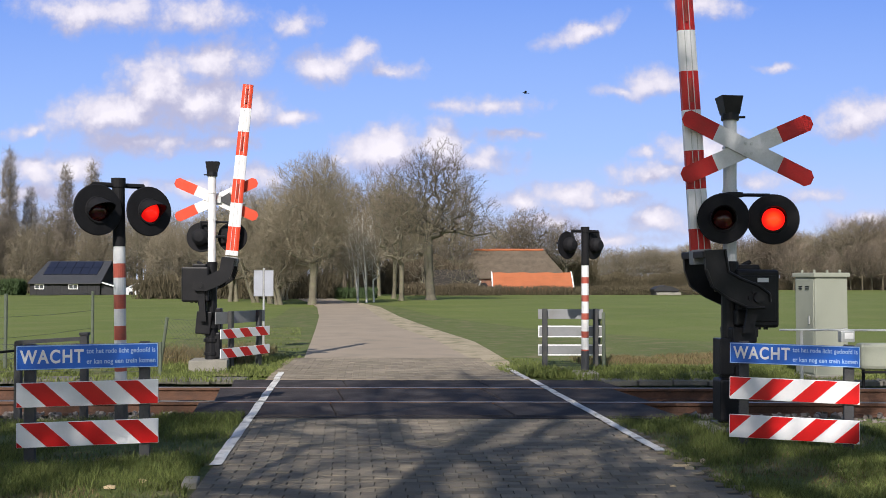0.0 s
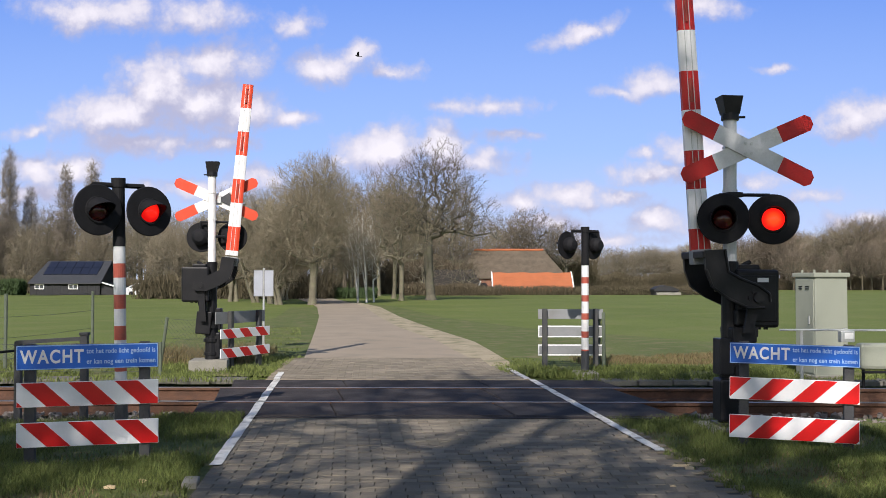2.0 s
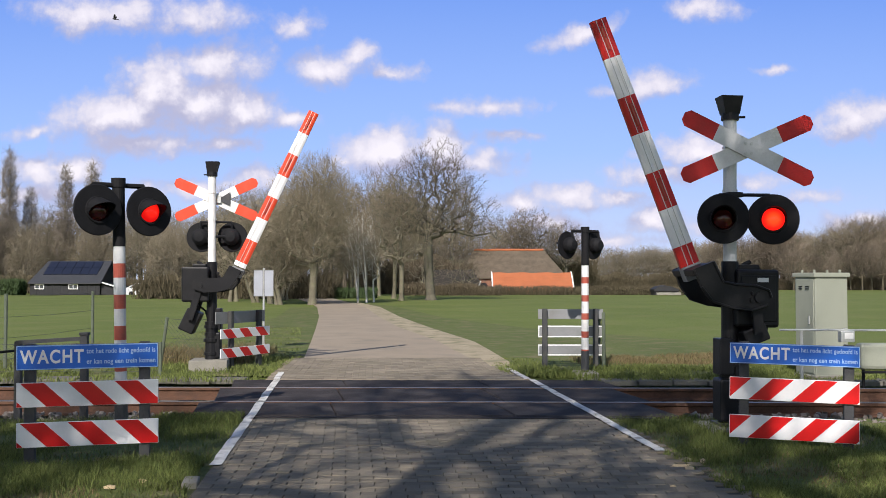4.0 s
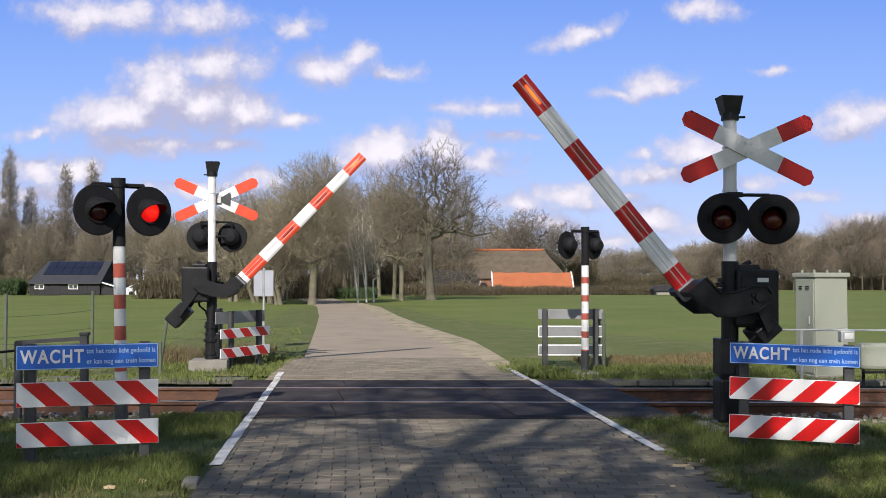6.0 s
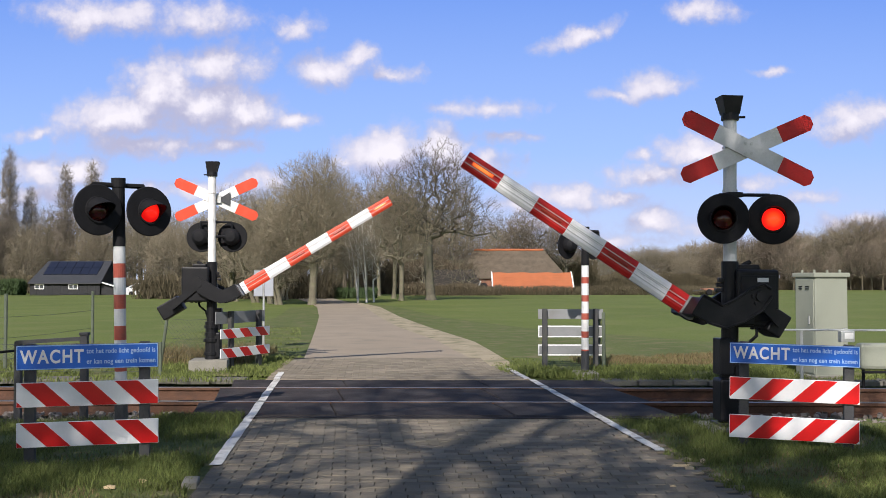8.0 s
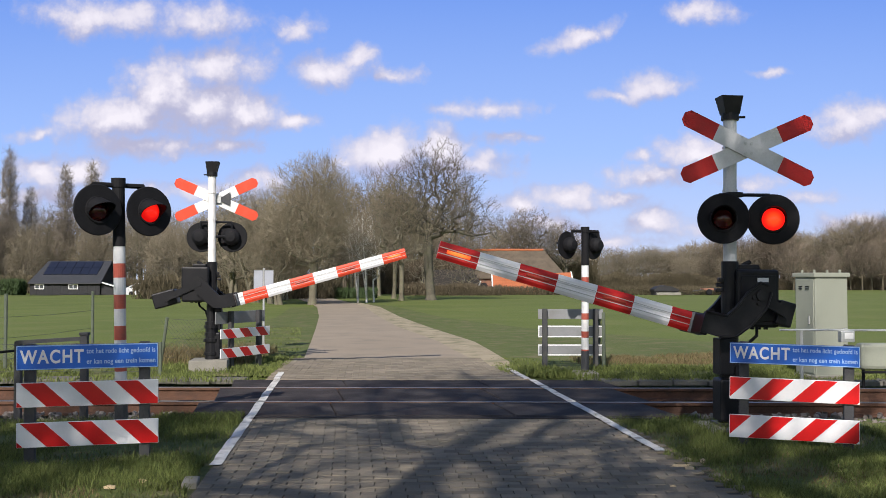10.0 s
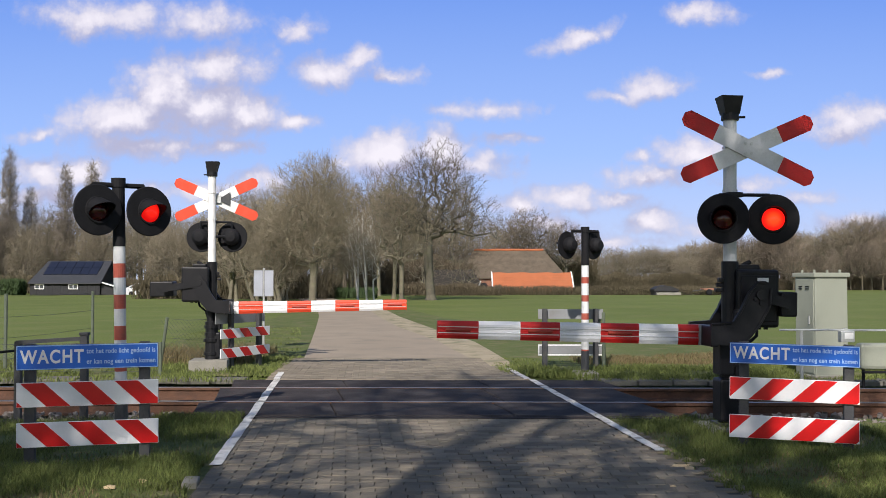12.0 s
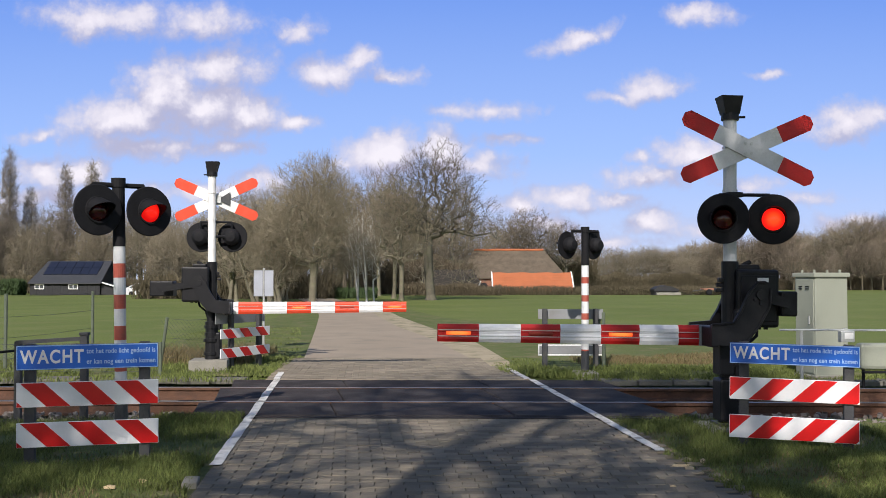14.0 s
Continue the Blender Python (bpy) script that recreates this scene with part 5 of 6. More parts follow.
def cable_ducts():
    for x0, x1, y in ((-10, -2.95, 14.45), (2.35, 10, 14.35)):
        g = thing("cable_duct", pose(0, 0, 0), "row of pale concrete cable duct covers along the track", "cable duct", group="cable ducts", kind="structure")
        n = int((x1 - x0) / .5)
        me = Shape().box((0, 0, 0), (.49, .42, .07), bevel=.01).mesh("cover", DUCT)
        for i in range(n):
            ob = new("cover", me)
            ob.parent = g
            ob.matrix_basis = pose(x0 + .25 + i * (x1 - x0) / n, y + (x0 + i * .5) * -.017, -.045 + .004 * (i % 3), 0, 0, -1 + (i % 4) * .4)


cable_ducts()


def far_sign():
    g = thing("road_sign", pose(-3.82, 20.5, 0), "back of a white double road sign on a thin post", "road sign")
    part("post", Shape().tube([(0, 0, -.05), (0, 0, 1.72)], .026, 10), GALV, g)
    for x in (-.112, .112):
        p = part("panel", Shape().box((x, -.03, 1.40), (.2, .012, .56), bevel=.006), PALE_BACK, g, "pale sign panel")
        rim = Shape()
        for zz in (1.125, 1.675):
            rim.box((x, -.039, zz), (.2, .004, .012))
        for xx in (-.095, .095):
            rim.box((x + xx, -.039, 1.40), (.01, .004, .536))
        part("rim", rim, BOARD_GREY, p)


far_sign()


def wire_fence(m, posts, top, wires, label, mesh=False):
    g = thing("wire_fence", m, label, "fence", group="wire fences")
    for x, y, lean in posts:
        part("post", Shape().tube([(x, y, -.1), (x + lean, y, top)], .03, 8), RUST_POST, g)
    for (xa, ya, la), (xb, yb, lb) in zip(posts[:-1], posts[1:]):
        for i in range(wires):
            z = top * (.97 - .85 * i / max(wires - 1, 1))
            mid = Vector(((xa + xb) / 2, (ya + yb) / 2, z - .02))
            part("wire", Shape().tube([(xa + la * z / top, ya, z), mid, (xb + lb * z / top, yb, z)], .0035 if mesh else .003, 4), WIRE, g)
        if mesh:
            s = Shape()
            k = int(math.hypot(xb - xa, yb - ya) / .07)
            for i in range(k):
                f0, f1 = i / k, min((i + 8) / k, 1)
                for za, zb in ((.1, top * .95), (top * .95, .1)):
                    f2 = f0 + (f1 - f0)
                    s.tube([(xa + (xb - xa) * f0, ya + (yb - ya) * f0, za), (xa + (xb - xa) * f2, ya + (yb - ya) * f2, za + (zb - za) * (f2 - f0) * k / 8)], .0022, 3, caps=False)
            part("mesh", s, WIRE, g, "woven wire mesh")
    return g


wire_fence(pose(0, 0, 0), [(-8.9, 15.6, 0), (-7.27, 16.0, 0), (-7.1, 19.5, 0)], 1.24, 4, "thin wire fence with green posts at the field edge")
wire_fence(pose(0, 0, 0), [(-5.05, 17.2, .12), (-4.05, 17.0, 0)], .80, 3, "leaning wire fence with a dark post beside the barrier", mesh=True)
wire_fence(pose(0, 0, 0), [(2.72, 16.3, 0), (2.72, 16.9, 0.02)], .92, 4, "short green wire fence panel behind the warning fence", mesh=True)
wire_fence(pose(0, 0, 0), [(-7.2, 14.9, 0), (-5.6, 15.0, 0), (-4.4, 15.0, 0)], .50, 3, "low wire mesh fence beside the track", mesh=True)


def low_barrier():
    g = thing("track_fence", pose(0, 0, 0), "dark metal post with a sloping bar beside the track", "fence")
    part("post", Shape().box((-3.74, 10.05, .42), (.075, .06, .96), bevel=.006), POST_GREY, g)
    part("cap", Shape().box((-3.74, 10.05, .91), (.095, .08, .03), bevel=.006), POST_GREY, g)
    part("sloping_bar", Shape().prism([(-4.45, .84), (-3.78, .88), (-3.78, .84), (-4.45, .80)], 10.03, 10.07), POST_GREY, g)
    part("post", Shape().box((-4.45, 10.1, .38), (.07, .06, .9), bevel=.006), POST_GREY, g)
    part("wire", Shape().tube([(-5.2, 10.1, .66), (-4.4, 10.1, .74)], .014, 6), MATT_BLACK, g)


low_barrier()


# ---- grass ----
def blades(name, areas, material, label, seed, h0, h1, w):
    """Single blades of grass; areas: x0, x1, y0, y1, number, height factor, and the road side that they keep to."""
    rn = random.Random(seed)
    s = Shape()
    for x0, x1, y0, y1, n, hf, side in areas:
        for _ in range(n):
            y = rn.uniform(y0, y1)
            x = rn.uniform(x0, x1)
            edge = noise.noise(Vector((x * 1.5, y * 1.5, seed))) * .18
            if y < 12 and side == "L" and x > road_x(ROAD_L, y) + edge * .7 - .07:
                continue
            if y < 12 and side == "R" and x < road_x(ROAD_R, y) + edge - .14:
                continue
            if y > 12 and side == "L" and x > -2.55 - (.14 * max(0, y - 17)) + edge:
                continue
            if y > 12 and side == "R" and x < 1.1 - .2 * (y - 15.2) + edge:
                continue
            clump = noise.noise(Vector((x * 1.1 + 7, y * 1.1, seed * 2.3)))
            if clump < -.12 and rn.random() < .75:
                continue
            h = rn.uniform(h0, h1) * hf * (1 + .8 * clump)
            a = rn.uniform(0, 6.283)
            ww = w * rn.uniform(.6, 1.3)
            dx, dy = math.cos(a) * ww, math.sin(a) * ww
            lx, ly = rn.gauss(0, .45) * h, rn.gauss(0, .45) * h
            p = Vector((x, y, -.03))
            mid = p + Vector((lx * .35, ly * .35, h * .62))
            s.add([p + Vector((dx, dy, 0)), p - Vector((dx, dy, 0)), mid - Vector((dx, dy, 0)) * .7, mid + Vector((dx, dy, 0)) * .7, p + Vector((lx, ly, h))], [(0, 1, 2, 3), (3, 2, 4)])
    part(name, s, material, label=label, category="grass", kind="stuff")


blades("grass", ((-4.6, -1.6, 5.9, 8.2, 30000, 1, "L"), (-5.6, -1.9, 8.2, 10.1, 18000, 1, "L"), (-3.1, -1.9, 10.1, 10.6, 3000, .8, "L"), (1.7, 4.4, 6.0, 8.4, 26000, 1, "R"), (1.6, 5.8, 8.4, 9.9, 18000, 1.0, "R"), (1.6, 2.9, 9.9, 10.5, 4000, .9, "R")), BLADE,
       "tufted green verge grass beside the road", 21, .03, .085, .0034)
blades("dry_grass", ((-4.6, -1.6, 5.9, 7.4, 6000, .8, "L"), (-4.6, -1.6, 7.4, 10.4, 2500, .8, "L"), (1.6, 4.8, 6.0, 7.6, 6000, .8, "R"), (1.6, 4.8, 7.6, 10.4, 3000, .8, "R")), DRY_BLADE, "withered straw mixed into the verge", 22, .02, .06, .004)
blades("grass", ((-8, -2.7, 14.2, 18.5, 16000, .45, "L"), (2.0, 9, 14.2, 14.7, 4000, .45, "R"), (.6, 9, 14.7, 16.4, 16000, .5, "R"), (.9, 9, 16.4, 18.2, 9000, .25, "R"), (-7, -2.6, 18.5, 30, 9000, .22, "L")), BLADE,
       "rough green verge grass beyond the track", 23, .08, .2, .007)
blades("dry_grass", ((2.4, 8.8, 16.8, 18.6, 4200, .28, "R"), (-7.5, -3.4, 16.8, 20, 6500, .7, "L"), (3.2, 6.2, 17.0, 18.6, 6000, .35, "R")), DRY_BLADE, "tall withered reeds and dry grass beside the track", 24, .12, .34, .006)


def litter():
    for x, y, s, a in ((1.86, 7.65, .085, 20), (1.93, 7.58, .06, 100), (2.12, 7.9, .06, 70), (-2.38, 6.9, .05, 10), (-2.2, 7.1, .04, 140), (1.65, 6.9, .03, 30)):
        sh = Shape()
        n = 7
        ring = [(s * (1 + .35 * math.sin(5 * k + a)) * math.cos(6.283 * k / n), s * .55 * math.sin(6.283 * k / n), .012 + .01 * math.sin(3 * k + a)) for k in range(n)]
        sh.add(ring + [(0, 0, .028)] + [(p, q, 0) for p, q, r in ring], [(k, (k + 1) % n, n) for k in range(n)] + [(n + 1 + k, n + 1 + (k + 1) % n, (k + 1) % n, k) for k in range(n)])
        part("dry_leaf", sh, DRY_LEAF, label="pale dry leaf lying on the verge", category="leaf", group="dry leaves", m=pose(x, y, -.012, 0, 0, a))


litter()
part("kerb_stone", Shape().box((0, 0, 0), (.11, .21, .08), bevel=.012), CONCRETE, label="loose pale kerb stone at the edge of the road", category="kerb stone", m=pose(-1.83, 7.02, -.01, 2, 0, 8))


# ---- paving bricks ----
def brick_shape(z=0.0):
    l, w, c = .1025, .0515, .003
    vs = [(-l + c, -w + c, z), (l - c, -w + c, z), (l - c, w - c, z), (-l + c, w - c, z), (-l, -w, z - c), (l, -w, z - c), (l, w, z - c), (-l, w, z - c),
          (-l, -w, z - .04), (l, -w, z - .04), (l, w, z - .04), (-l, w, z - .04)]
    fs = [(0, 1, 2, 3)] + [(4 + i, 4 + (i + 1) % 4, (i + 1) % 4, i) for i in range(4)] + [(8 + i, 8 + (i + 1) % 4, 4 + (i + 1) % 4, 4 + i) for i in range(4)]
    return vs, fs


def pave():
    rn = random.Random(9)
    vs, fs = brick_shape()
    base = Shape().add(vs, fs).mesh("brick", BRICK)
    turn = math.atan(ROAD_SLOPE)
    rest = Shape()
    count = 0
    for y0, y1, xl, xr, owner in ((-4.0, 10.36, ROAD_L, ROAD_R, near_road), (14.3, 18.2, -2.2, 1.75, far_road)):
        rows = int((y1 - y0) / .108)
        for j in range(rows):
            y = y0 + .108 * j
            narrow = max(0, (y - 15.2)) * .12
            k = int((xr - xl - narrow) / .2115)
            if j % 2:
                for xe in (road_x(xl, y) + .055, road_x(xl, y) + .11 + .2115 * k):
                    if y < 11:
                        rest.add([(v[0] * .5 + xe - (.055 if xe > 0 else 0), v[1] + y, v[2] + .002) for v in vs], fs)
            for i in range(k - (j % 2)):
                x = road_x(xl, y) + .11 + .2115 * i + (.106 if j % 2 else 0) + (max(0, y - 15) * .03 if y > 14 else 0)
                sag = .006 * noise.noise(Vector((x, y, 3)))
                m = pose(x, y - .0 + (x * -ROAD_SLOPE) * 0.98 * .0, .002 + sag + rn.uniform(-.0025, .0025) + (.004 if y > 14 else 0), rn.uniform(-.6, .6), rn.uniform(-.6, .6), rn.uniform(-1, 1))
                if owner is near_road and 6.45 < y < 8.2 and count < 305:
                    ob = new("brick", base)
                    ob.parent = near_road
                    ob.matrix_basis = m
                    count += 1
                else:
                    rest.add([m @ Vector(p) for p in vs], fs)
    part("brick_field", rest, BRICK_REST, near_road, "worn paving bricks", kind="stuff")


pave()


# ---- clouds ----
# each cloud: place, half width, rise, depth below, fullness and slant, in tens of metres on the backdrop
CLOUDS_WEST = (
    (-79, 56, 20.0, 11.0, 9.5, 0.95, 0.0),
    (-91, 60, 11.1, 11.1, 9.8, 1.02, 0.1), (-102, 52, 21.1, 7.5, 7.2, 1.00, 0.1), (-70, 69, 15.2, 7.2, 8.9, 0.88, 0.1), (-64, 54, 11.1, 8.6, 8.0, 1.00, 0.0),
    (-48, 50, 9.8, 3.6, 3.2, 0.65, 0.0), (-96, 43, 20.6, 4.3, 5.4, 0.80, 0.0), (-69, 43, 16.1, 3.6, 4.5, 0.50, 0.0), (-108, 85, 25.0, 8.0, 7.5, 0.72, 0.0),
    (-79, 83, 23.2, 8.9, 7.2, 0.55, 0.0), (-129, 47, 12.5, 3.6, 2.9, 0.55, 0.2), (-128, 33, 11.1, 5.7, 5.4, 0.85, 0.0), (-116, 35, 8.6, 5.0, 5.4, 0.95, 0.0),
    (-131, 27, 21.5, 4.5, 5.4, 0.75, 0.0),
)
CLOUDS_MIDDLE = (
    (-46, 80, 7.5, 5.0, 5.4, 0.60, 0.3), (-36, 67, 13.4, 5.4, 5.0, 0.88, 0.1), (-28, 71, 7.2, 4.3, 4.6, 0.86, 0.3), (-15, 66, 11.1, 3.6, 3.2, 0.60, 0.0),
    (-19, 41, 13.9, 6.8, 7.5, 1.05, 0.1), (-31, 38, 10.7, 5.0, 5.0, 0.65, 0.0), (0, 42, 8.2, 6.8, 8.6, 1.00, 0.0), (15, 55, 19.7, 4.3, 4.6, 0.55, 0.0),
    (3, 55, 9.8, 2.9, 2.9, 0.50, 0.0), (21, 45, 13.4, 2.9, 3.2, 0.45, 0.0), (12, 37, 16.1, 5.4, 5.4, 0.60, 0.0), (-56, 33, 15.2, 4.6, 7.2, 0.60, 0.0),
    (-81, 29, 21.5, 3.9, 5.4, 0.60, 0.0),
)
CLOUDS_EAST = (
    (44, 78, 15.7, 3.9, 3.9, 0.72, 0.4), (67, 62, 12.9, 5.0, 4.3, 0.74, 0.1), (56, 59, 11.1, 2.3, 2.7, 0.50, 0.0), (83, 86, 14.3, 3.9, 4.6, 0.66, 0.0),
    (103, 66, 8.0, 2.3, 2.3, 0.50, 0.0), (81, 41, 11.8, 7.9, 6.4, 0.92, 0.0), (65, 33, 15.2, 4.3, 4.6, 0.70, 0.0), (64, 40, 5.7, 2.9, 2.9, 0.50, 0.0),
    (129, 50, 13.6, 6.8, 5.7, 0.88, 0.1), (139, 53, 7.5, 5.0, 4.6, 0.65, 0.0),
)
CLOUDS_LOW = (
    (24, 24, 9.3, 3.6, 3.9, 0.92, 0.0), (40, 26, 13.9, 4.3, 4.6, 0.88, 0.0), (56, 26, 11.1, 2.9, 3.6, 0.70, 0.0), (68, 19, 10.4, 4.3, 3.9, 0.90, 0.0),
    (82, 17, 12.5, 3.9, 3.2, 0.55, 0.0), (99, 31, 15.2, 4.3, 4.3, 0.45, 0.0), (117, 26, 17.9, 3.9, 3.9, 0.45, 0.0), (132, 18, 15.2, 4.3, 4.3, 0.60, 0.0),
    (31, 17, 21.5, 4.3, 4.3, 0.55, 0.0), (53, 13, 25.0, 3.6, 3.6, 0.50, 0.0), (-112, 20, 26.8, 4.3, 4.3, 0.50, 0.0),
)


def cloud_field():
    """Density of the clouds over the backdrop, as a function of a place on it."""
    g = bpy.data.node_groups.new("cloud_field", "ShaderNodeTree")
    g.interface.new_socket("Vector", in_out="INPUT", socket_type="NodeSocketVector")
    g.interface.new_socket("Density", in_out="OUTPUT", socket_type="NodeSocketFloat")
    n, l = g.nodes, g.links
    gi, go = n.new("NodeGroupInput"), n.new("NodeGroupOutput")

    def maths(kind, a, b=None, c=None, vector=False):
        q = n.new("ShaderNodeVectorMath" if vector else "ShaderNodeMath")
        q.operation = kind
        for k, value in enumerate((a, b, c)):
            if value is None:
                continue
            if isinstance(value, (int, float, tuple)):
                q.inputs[k].default_value = value
            else:
                l.new(value, q.inputs[k])
        return q.outputs["Value"] if kind in ("DOT_PRODUCT", "LENGTH") else q.outputs[0]

    def noise_at(scale, detail, rough):
        q = n.new("ShaderNodeTexNoise")
        q.inputs["Scale"].default_value, q.inputs["Detail"].default_value, q.inputs["Roughness"].default_value = scale, detail, rough
        l.new(gi.outputs[0], q.inputs["Vector"])
        return q

    shift = maths("SUBTRACT", noise_at(0.007, 6, 0.6).outputs["Color"], (0.5, 0.5, 0.5), vector=True)
    place = maths("MULTIPLY_ADD", shift, (130, 0, 90), gi.outputs[0], vector=True)
    last = None
    for x, z, rx, up, low, full, slant in CLOUDS_WEST + CLOUDS_MIDDLE + CLOUDS_EAST + CLOUDS_LOW:
        rel = maths("SUBTRACT", place, (x * 10.0, 0, z * 10.0), vector=True)
        u = maths("DOT_PRODUCT", rel, (0.1 / rx, 0, 0), vector=True)
        v = maths("DOT_PRODUCT", rel, (-0.1 * slant / up, 0, 0.1 / up), vector=True)
        v = maths("MAXIMUM", v, maths("MULTIPLY", v, -up / low))
        e = maths("SQRT", maths("ADD", maths("MULTIPLY", u, u), maths("MULTIPLY", v, v)))
        e = maths("ADD", e, 1.0 - full)
        last = e if last is None else maths("SMOOTH_MIN", last, e, 0.3)
    billow = n.new("ShaderNodeTexVoronoi")
    billow.feature = "SMOOTH_F1"
    billow.inputs["Scale"].default_value, billow.inputs["Smoothness"].default_value = 0.016, 0.5
    billow.inputs["Detail"].default_value = 2
    l.new(place, billow.inputs["Vector"])
    fluff = maths("MULTIPLY_ADD", noise_at(0.009, 10, 0.62).outputs["Fac"], 1.8, 0.68)
    fluff = maths("MULTIPLY_ADD", billow.outputs["Distance"], -0.42, fluff)
    l.new(maths("SUBTRACT", fluff, last), go.inputs[0])
    return g


def build_clouds():
    field = cloud_field()
    m = bpy.data.materials.new("cloud_backdrop")
    m.use_nodes = True
    nt = m.node_tree
    n, l = nt.nodes, nt.links
    n.remove(n["Principled BSDF"])
    out = n["Material Output"]
    tc = n.new("ShaderNodeTexCoord")
    f1 = n.new("ShaderNodeGroup"); f1.node_tree = field
    l.new(tc.outputs["Object"], f1.inputs[0])
    sh = n.new("ShaderNodeVectorMath"); sh.operation = "ADD"; sh.inputs[1].default_value = (-20, 0, 80)
    l.new(tc.outputs["Object"], sh.inputs[0])
    f2 = n.new("ShaderNodeGroup"); f2.node_tree = field
    l.new(sh.outputs[0], f2.inputs[0])
    al = n.new("ShaderNodeMapRange"); al.interpolation_type = "SMOOTHSTEP"
    al.inputs["From Min"].default_value, al.inputs["From Max"].default_value = CLOUD_EDGE
    al.inputs["To Max"].default_value = 0.96
    l.new(f1.outputs[0], al.inputs["Value"])
    df = n.new("ShaderNodeMath"); df.operation = "SUBTRACT"
    l.new(f1.outputs[0], df.inputs[0]); l.new(f2.outputs[0], df.inputs[1])
    # sunlit tops and grey shade under thick parts are painted into the glow
    li = n.new("ShaderNodeMapRange"); li.interpolation_type = "SMOOTHSTEP"
    li.inputs["From Min"].default_value, li.inputs["From Max"].default_value = -0.45, 0.85
    l.new(df.outputs[0], li.inputs["Value"])
    # thin veils are never as white as the thick heads
    body = n.new("ShaderNodeMapRange"); body.inputs["From Min"].default_value, body.inputs["From Max"].default_value = 0.1, 1.1
    body.inputs["To Min"].default_value = 0.25
    l.new(f1.outputs[0], body.inputs["Value"])
    lit = n.new("ShaderNodeMath"); lit.operation = "MULTIPLY"
    l.new(li.outputs[0], lit.inputs[0]); l.new(body.outputs[0], lit.inputs[1])
    mx = n.new("ShaderNodeMixRGB")
    mx.inputs["Color1"].default_value, mx.inputs["Color2"].default_value = (*CLOUD_SHADE, 1), (*CLOUD_LIT, 1)
    l.new(lit.outputs[0], mx.inputs["Fac"])
    em = n.new("ShaderNodeEmission"); em.inputs["Strength"].default_value = 0.72
    l.new(mx.outputs[0], em.inputs["Color"])
    sep = n.new("ShaderNodeSeparateXYZ")
    l.new(tc.outputs["Object"], sep.inputs[0])
    ht = n.new("ShaderNodeMapRange"); ht.inputs["From Max"].default_value = 900
    l.new(sep.outputs["Z"], ht.inputs["Value"])
    ramp = n.new("ShaderNodeValToRGB")
    ramp.color_ramp.elements[0].color, ramp.color_ramp.elements[1].color = (*SKY_LOW, 1), (*SKY_HIGH, 1)
    mid = ramp.color_ramp.elements.new(0.45); mid.color = (*SKY_MID, 1)
    l.new(ht.outputs[0], ramp.inputs["Fac"])
    tr = n.new("ShaderNodeEmission"); tr.inputs["Strength"].default_value = 0.74
    l.new(ramp.outputs[0], tr.inputs["Color"])
    ms = n.new("ShaderNodeMixShader")
    l.new(al.outputs[0], ms.inputs[0]); l.new(tr.outputs[0], ms.inputs[1]); l.new(em.outputs[0], ms.inputs[2])
    l.new(ms.outputs[0], out.inputs[0])
    s = Shape()
    s.add([(-2600, 0, -20), (2600, 0, -20), (2600, 0, 1500), (-2600, 0, 1500)], [(0, 1, 2, 3)])
    return part("backdrop", s, m, label="drifting white cumulus clouds in a blue sky", category="sky", kind="structure", m=pose(0, 3040, 0))


CLOUD_EDGE = (-0.36, 0.72)
CLOUD_SHADE, CLOUD_LIT = (0.55, 0.55, 0.73), (1.08, 1.03, 1.08)
SKY_LOW, SKY_MID, SKY_HIGH = (0.70, 0.80, 1.02), (0.41, 0.62, 1.10), (0.215, 0.40, 0.96)
cloud_backdrop = build_clouds()


# ---- bird ----
def build_bird():
    b = thing("bird", pose(4, 50, 12), "small black crow flying across the sky", "bird")
    body = Shape()
    body.tube([(-.22, 0, 0), (-.16, 0, .01), (-.02, 0, 0), (.12, 0, -.01), (.2, 0, 0)], [.015, .045, .075, .05, .03], 10)
    part("body", body, BIRD_BLACK, b, smooth=True)
    part("beak", Shape().tube([(-.22, 0, 0), (-.29, 0, -.01)], [.015, .003], 6), BIRD_BLACK, b)
    part("tail", Shape().prism([(.16, -.008), (.42, -.012), (.42, 0.0), (.16, .012)], -.07, .07), BIRD_BLACK, b)
    wings = []
    for sg in (-1, 1):
        s = Shape()
        pts = [(-.10, 0), (-.12, .22), (-.04, .48), (.08, .5), (.12, .24), (.12, 0)]
        up = [(x, y * sg, .008) for x, y in pts]
        lo = [(x, y * sg, -.006) for x, y in pts]
        n = len(pts)
        s.add(up + lo, [tuple(range(n)), tuple(range(2 * n - 1, n - 1, -1))] + [(i, (i + 1) % n, n + (i + 1) % n, n + i) for i in range(n)])
        wings.append(part("wing", s, BIRD_BLACK, b))
    return b, wings


bird, bird_wings = build_bird()


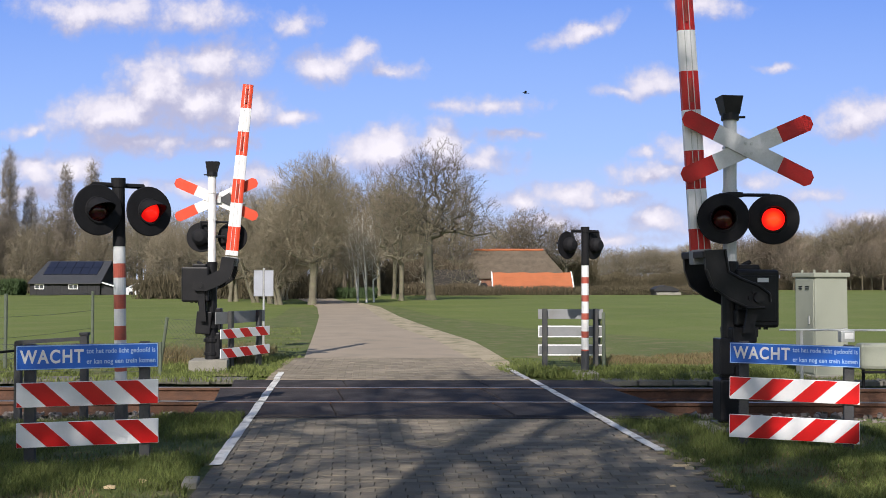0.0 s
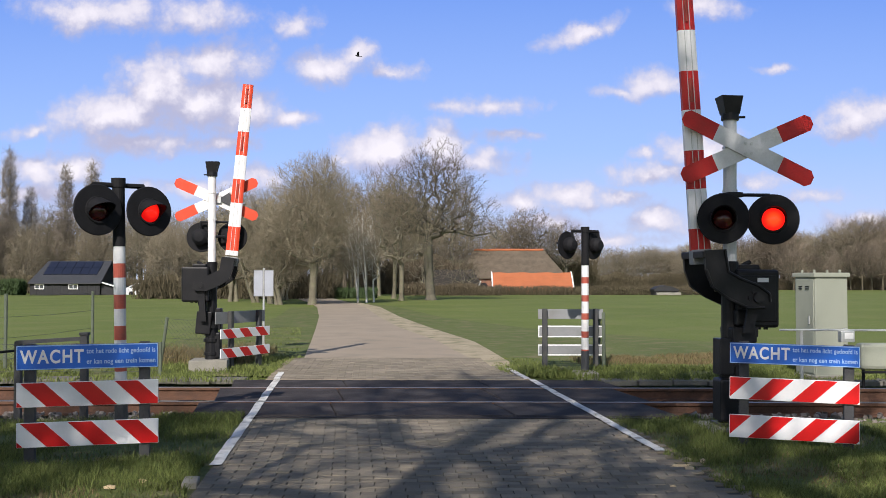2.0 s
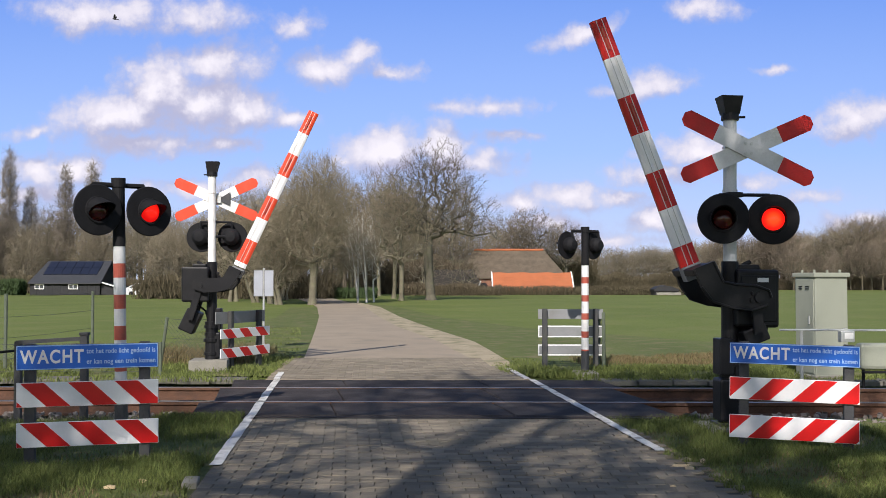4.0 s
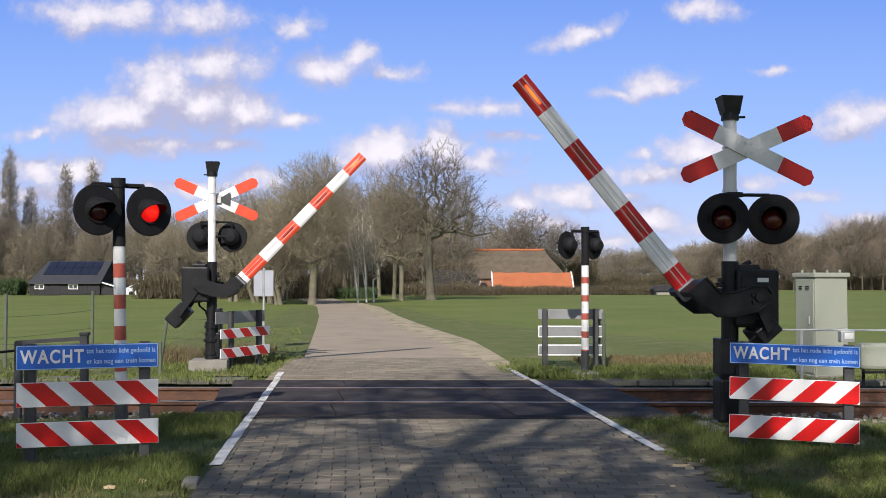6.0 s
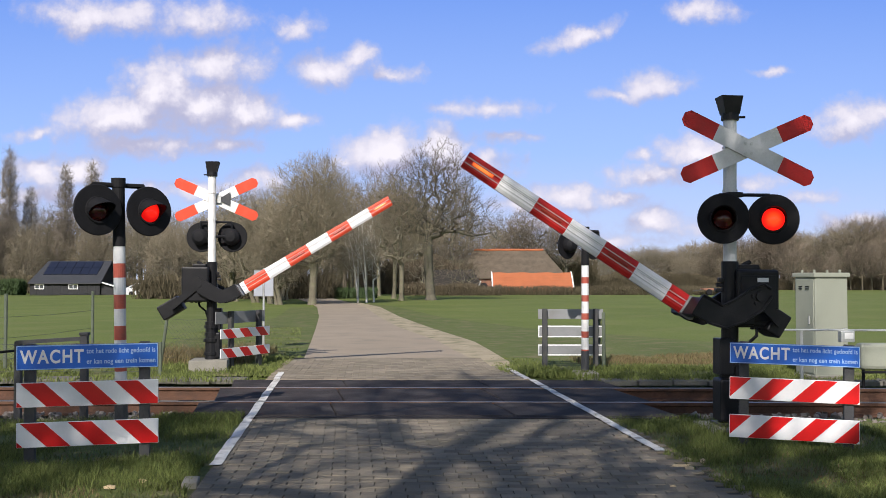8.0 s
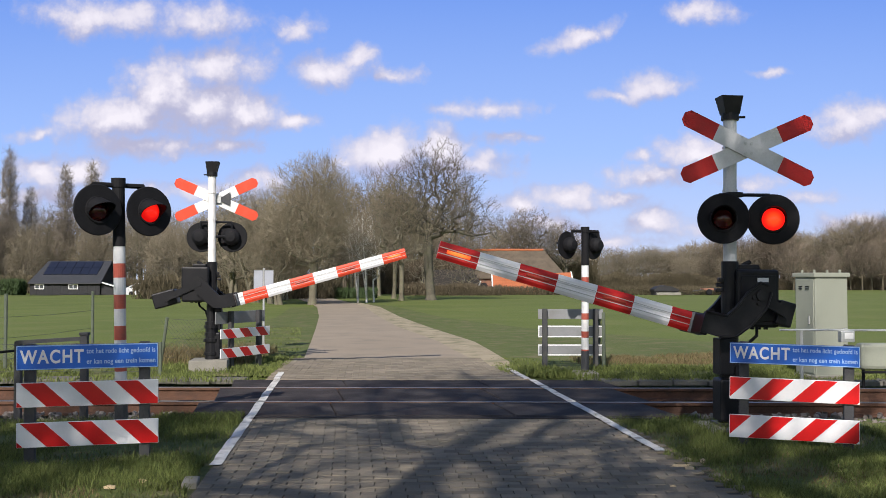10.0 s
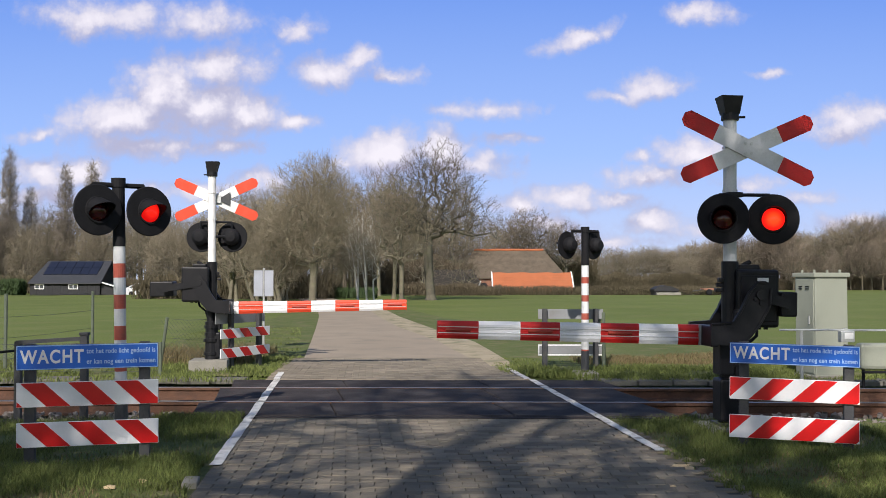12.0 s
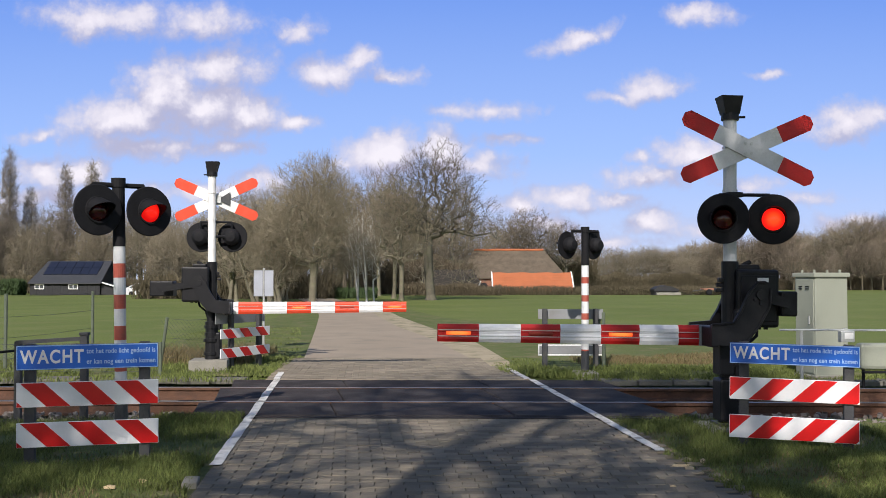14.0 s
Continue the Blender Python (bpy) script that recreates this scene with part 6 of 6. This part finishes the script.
# ---- what moves ----
NEAR_ANGLES = ((0, 86.0), (2.2, 86.0), (2.5, 84.4), (2.75, 81.6), (3.0, 78.4), (3.2, 76.3), (4.0, 68.6), (5.0, 59.3), (5.5, 54.6), (6.0, 50.1), (6.5, 45.7), (7.0, 41.2), (7.5, 36.8),
               (8.0, 32.3), (8.2, 30.6), (9.2, 21.9), (10.3, 12.8), (10.5, 11.2), (11.0, 7.4), (11.5, 4.1), (12.0, 0.9), (12.2, 0.3), (12.5, 0.3), (14.0, 0.3))
FAR_ANGLES = ((0, 84.6), (2.2, 84.6), (2.5, 82.4), (2.75, 79.0), (3.0, 75.0), (3.2, 72.6), (4.0, 64.6), (5.0, 54.8), (5.5, 50.2), (6.0, 46.0), (6.5, 42.3), (7.0, 38.0), (7.5, 34.4),
              (8.0, 31.0), (8.2, 29.5), (9.2, 21.5), (10.3, 13.0), (10.5, 11.4), (11.0, 7.2), (11.5, 3.6), (12.0, 0.6), (12.2, 0.0), (12.5, 0.0), (14.0, 0.0))
# which lamp of a pair is lit, from that time on: 0 and 1 are the two lamps, 2 is none
FLASH = ((0, 1), (.15, 0), (.55, 1), (.85, 0), (1.25, 1), (1.55, 0), (1.95, 1), (2.15, 0), (2.55, 1), (2.75, 0), (3.15, 1), (3.5, 0), (3.85, 1), (4.2, 0), (4.55, 1), (4.9, 0),
         (5.25, 1), (5.45, 0), (5.85, 1), (6.15, 0), (6.55, 1), (6.72, 0), (7.15, 1), (7.4, 0), (7.85, 1), (8.1, 0), (8.5, 1), (8.85, 0), (9.2, 1), (9.55, 0), (9.85, 1), (10.15, 0),
         (10.4, 1), (10.8, 0), (11.1, 1), (11.4, 0), (11.75, 1), (12.05, 0), (12.45, 1), (12.85, 0), (13.1, 1), (13.4, 0), (13.8, 1))
FLASH_GATE = tuple(f for f in FLASH if not 5.3 < f[0] < 6.5)
FLASH_GATE = tuple(sorted(FLASH_GATE + ((5.38, 2),)))


def turning(ob, place, turn_axis, states, which, base=0):
    """Turn a lens by half a turn whenever its lamp goes on or off; its lit side faces out at 0."""
    def at(a):
        rx, rz = (a, 0) if turn_axis == "X" else (0, a)
        return pose(*place, base + rx, 0, rz)
    angle = 0 if states[0][1] in which else 180
    rows = [(0.0, at(angle))]
    for t, s in states[1:]:
        want = 0 if s in which else 180
        if want == angle % 360:
            continue
        t0 = t - 0.05
        rows += [(t0, at(angle)), (t0 + 1 / 30, at(angle + 60)), (t0 + 2 / 30, at(angle + 120)), (t0 + 0.1, at(angle + 180))]
        angle += 180
    rows.append((14.0, at(angle)))
    walk(ob, rows)


def motions():
    for (g, boom, piv, lenses, lamps), angles in ((near_gate, NEAR_ANGLES), (far_gate, FAR_ANGLES)):
        walk(boom, [(t, pose(*piv, 0, a, 0)) for t, a in angles])
        for i, lens in enumerate(lenses):
            turning(lens, (0, 0.05, 0), "Z", FLASH_GATE, (i,))
        for k, (ob, place, flip) in enumerate(lamps):
            if k // 2 == 0:
                states = ((0, 2), (5.4, 0), (10.8, 2), (13.1, 0))
            elif k // 2 == 1:
                states = ((0, 2), (5.45, 0), (5.9, 2), (6.15, 0), (6.55, 2), (6.72, 0), (7.15, 2), (7.5, 0), (7.75, 2), (8.05, 0), (8.45, 2), (13.4, 0), (13.8, 2))
            else:
                states = ((0, 2), (13.1, 0), (13.4, 2), (13.8, 0))
            turning(ob, place, "X", states, (0,), flip)
    for g, lenses in (near_post, far_post):
        for i, lens in enumerate(lenses):
            turning(lens, (0, 0.05, 0), "Z", FLASH, (i,))
    # the crow crosses the sky from east to west and is gone after some seconds
    rows, flaps = [], ([], [])
    for k in range(0, 57):
        t = k * 0.25
        x, z = 7.9 - 6.22 * t - 0.92 * t * t, 19.45 + 1.79 * t
        rows.append((t, pose(x, 92, z, 6 * math.sin(t * 3), 8, 4)))
    walk(bird, rows)
    for w, sg in zip(bird_wings, (-1, 1)):
        walk(w, [(k * 0.1, pose(0, 0, 0, sg * (12 + 38 * math.sin(k * 0.1 * 13.0)))) for k in range(0, 141)])
    walk(cloud_backdrop, [(0.0, pose(0, 3000, 0)), (14.0, pose(0, 3075, -4))])


motions()
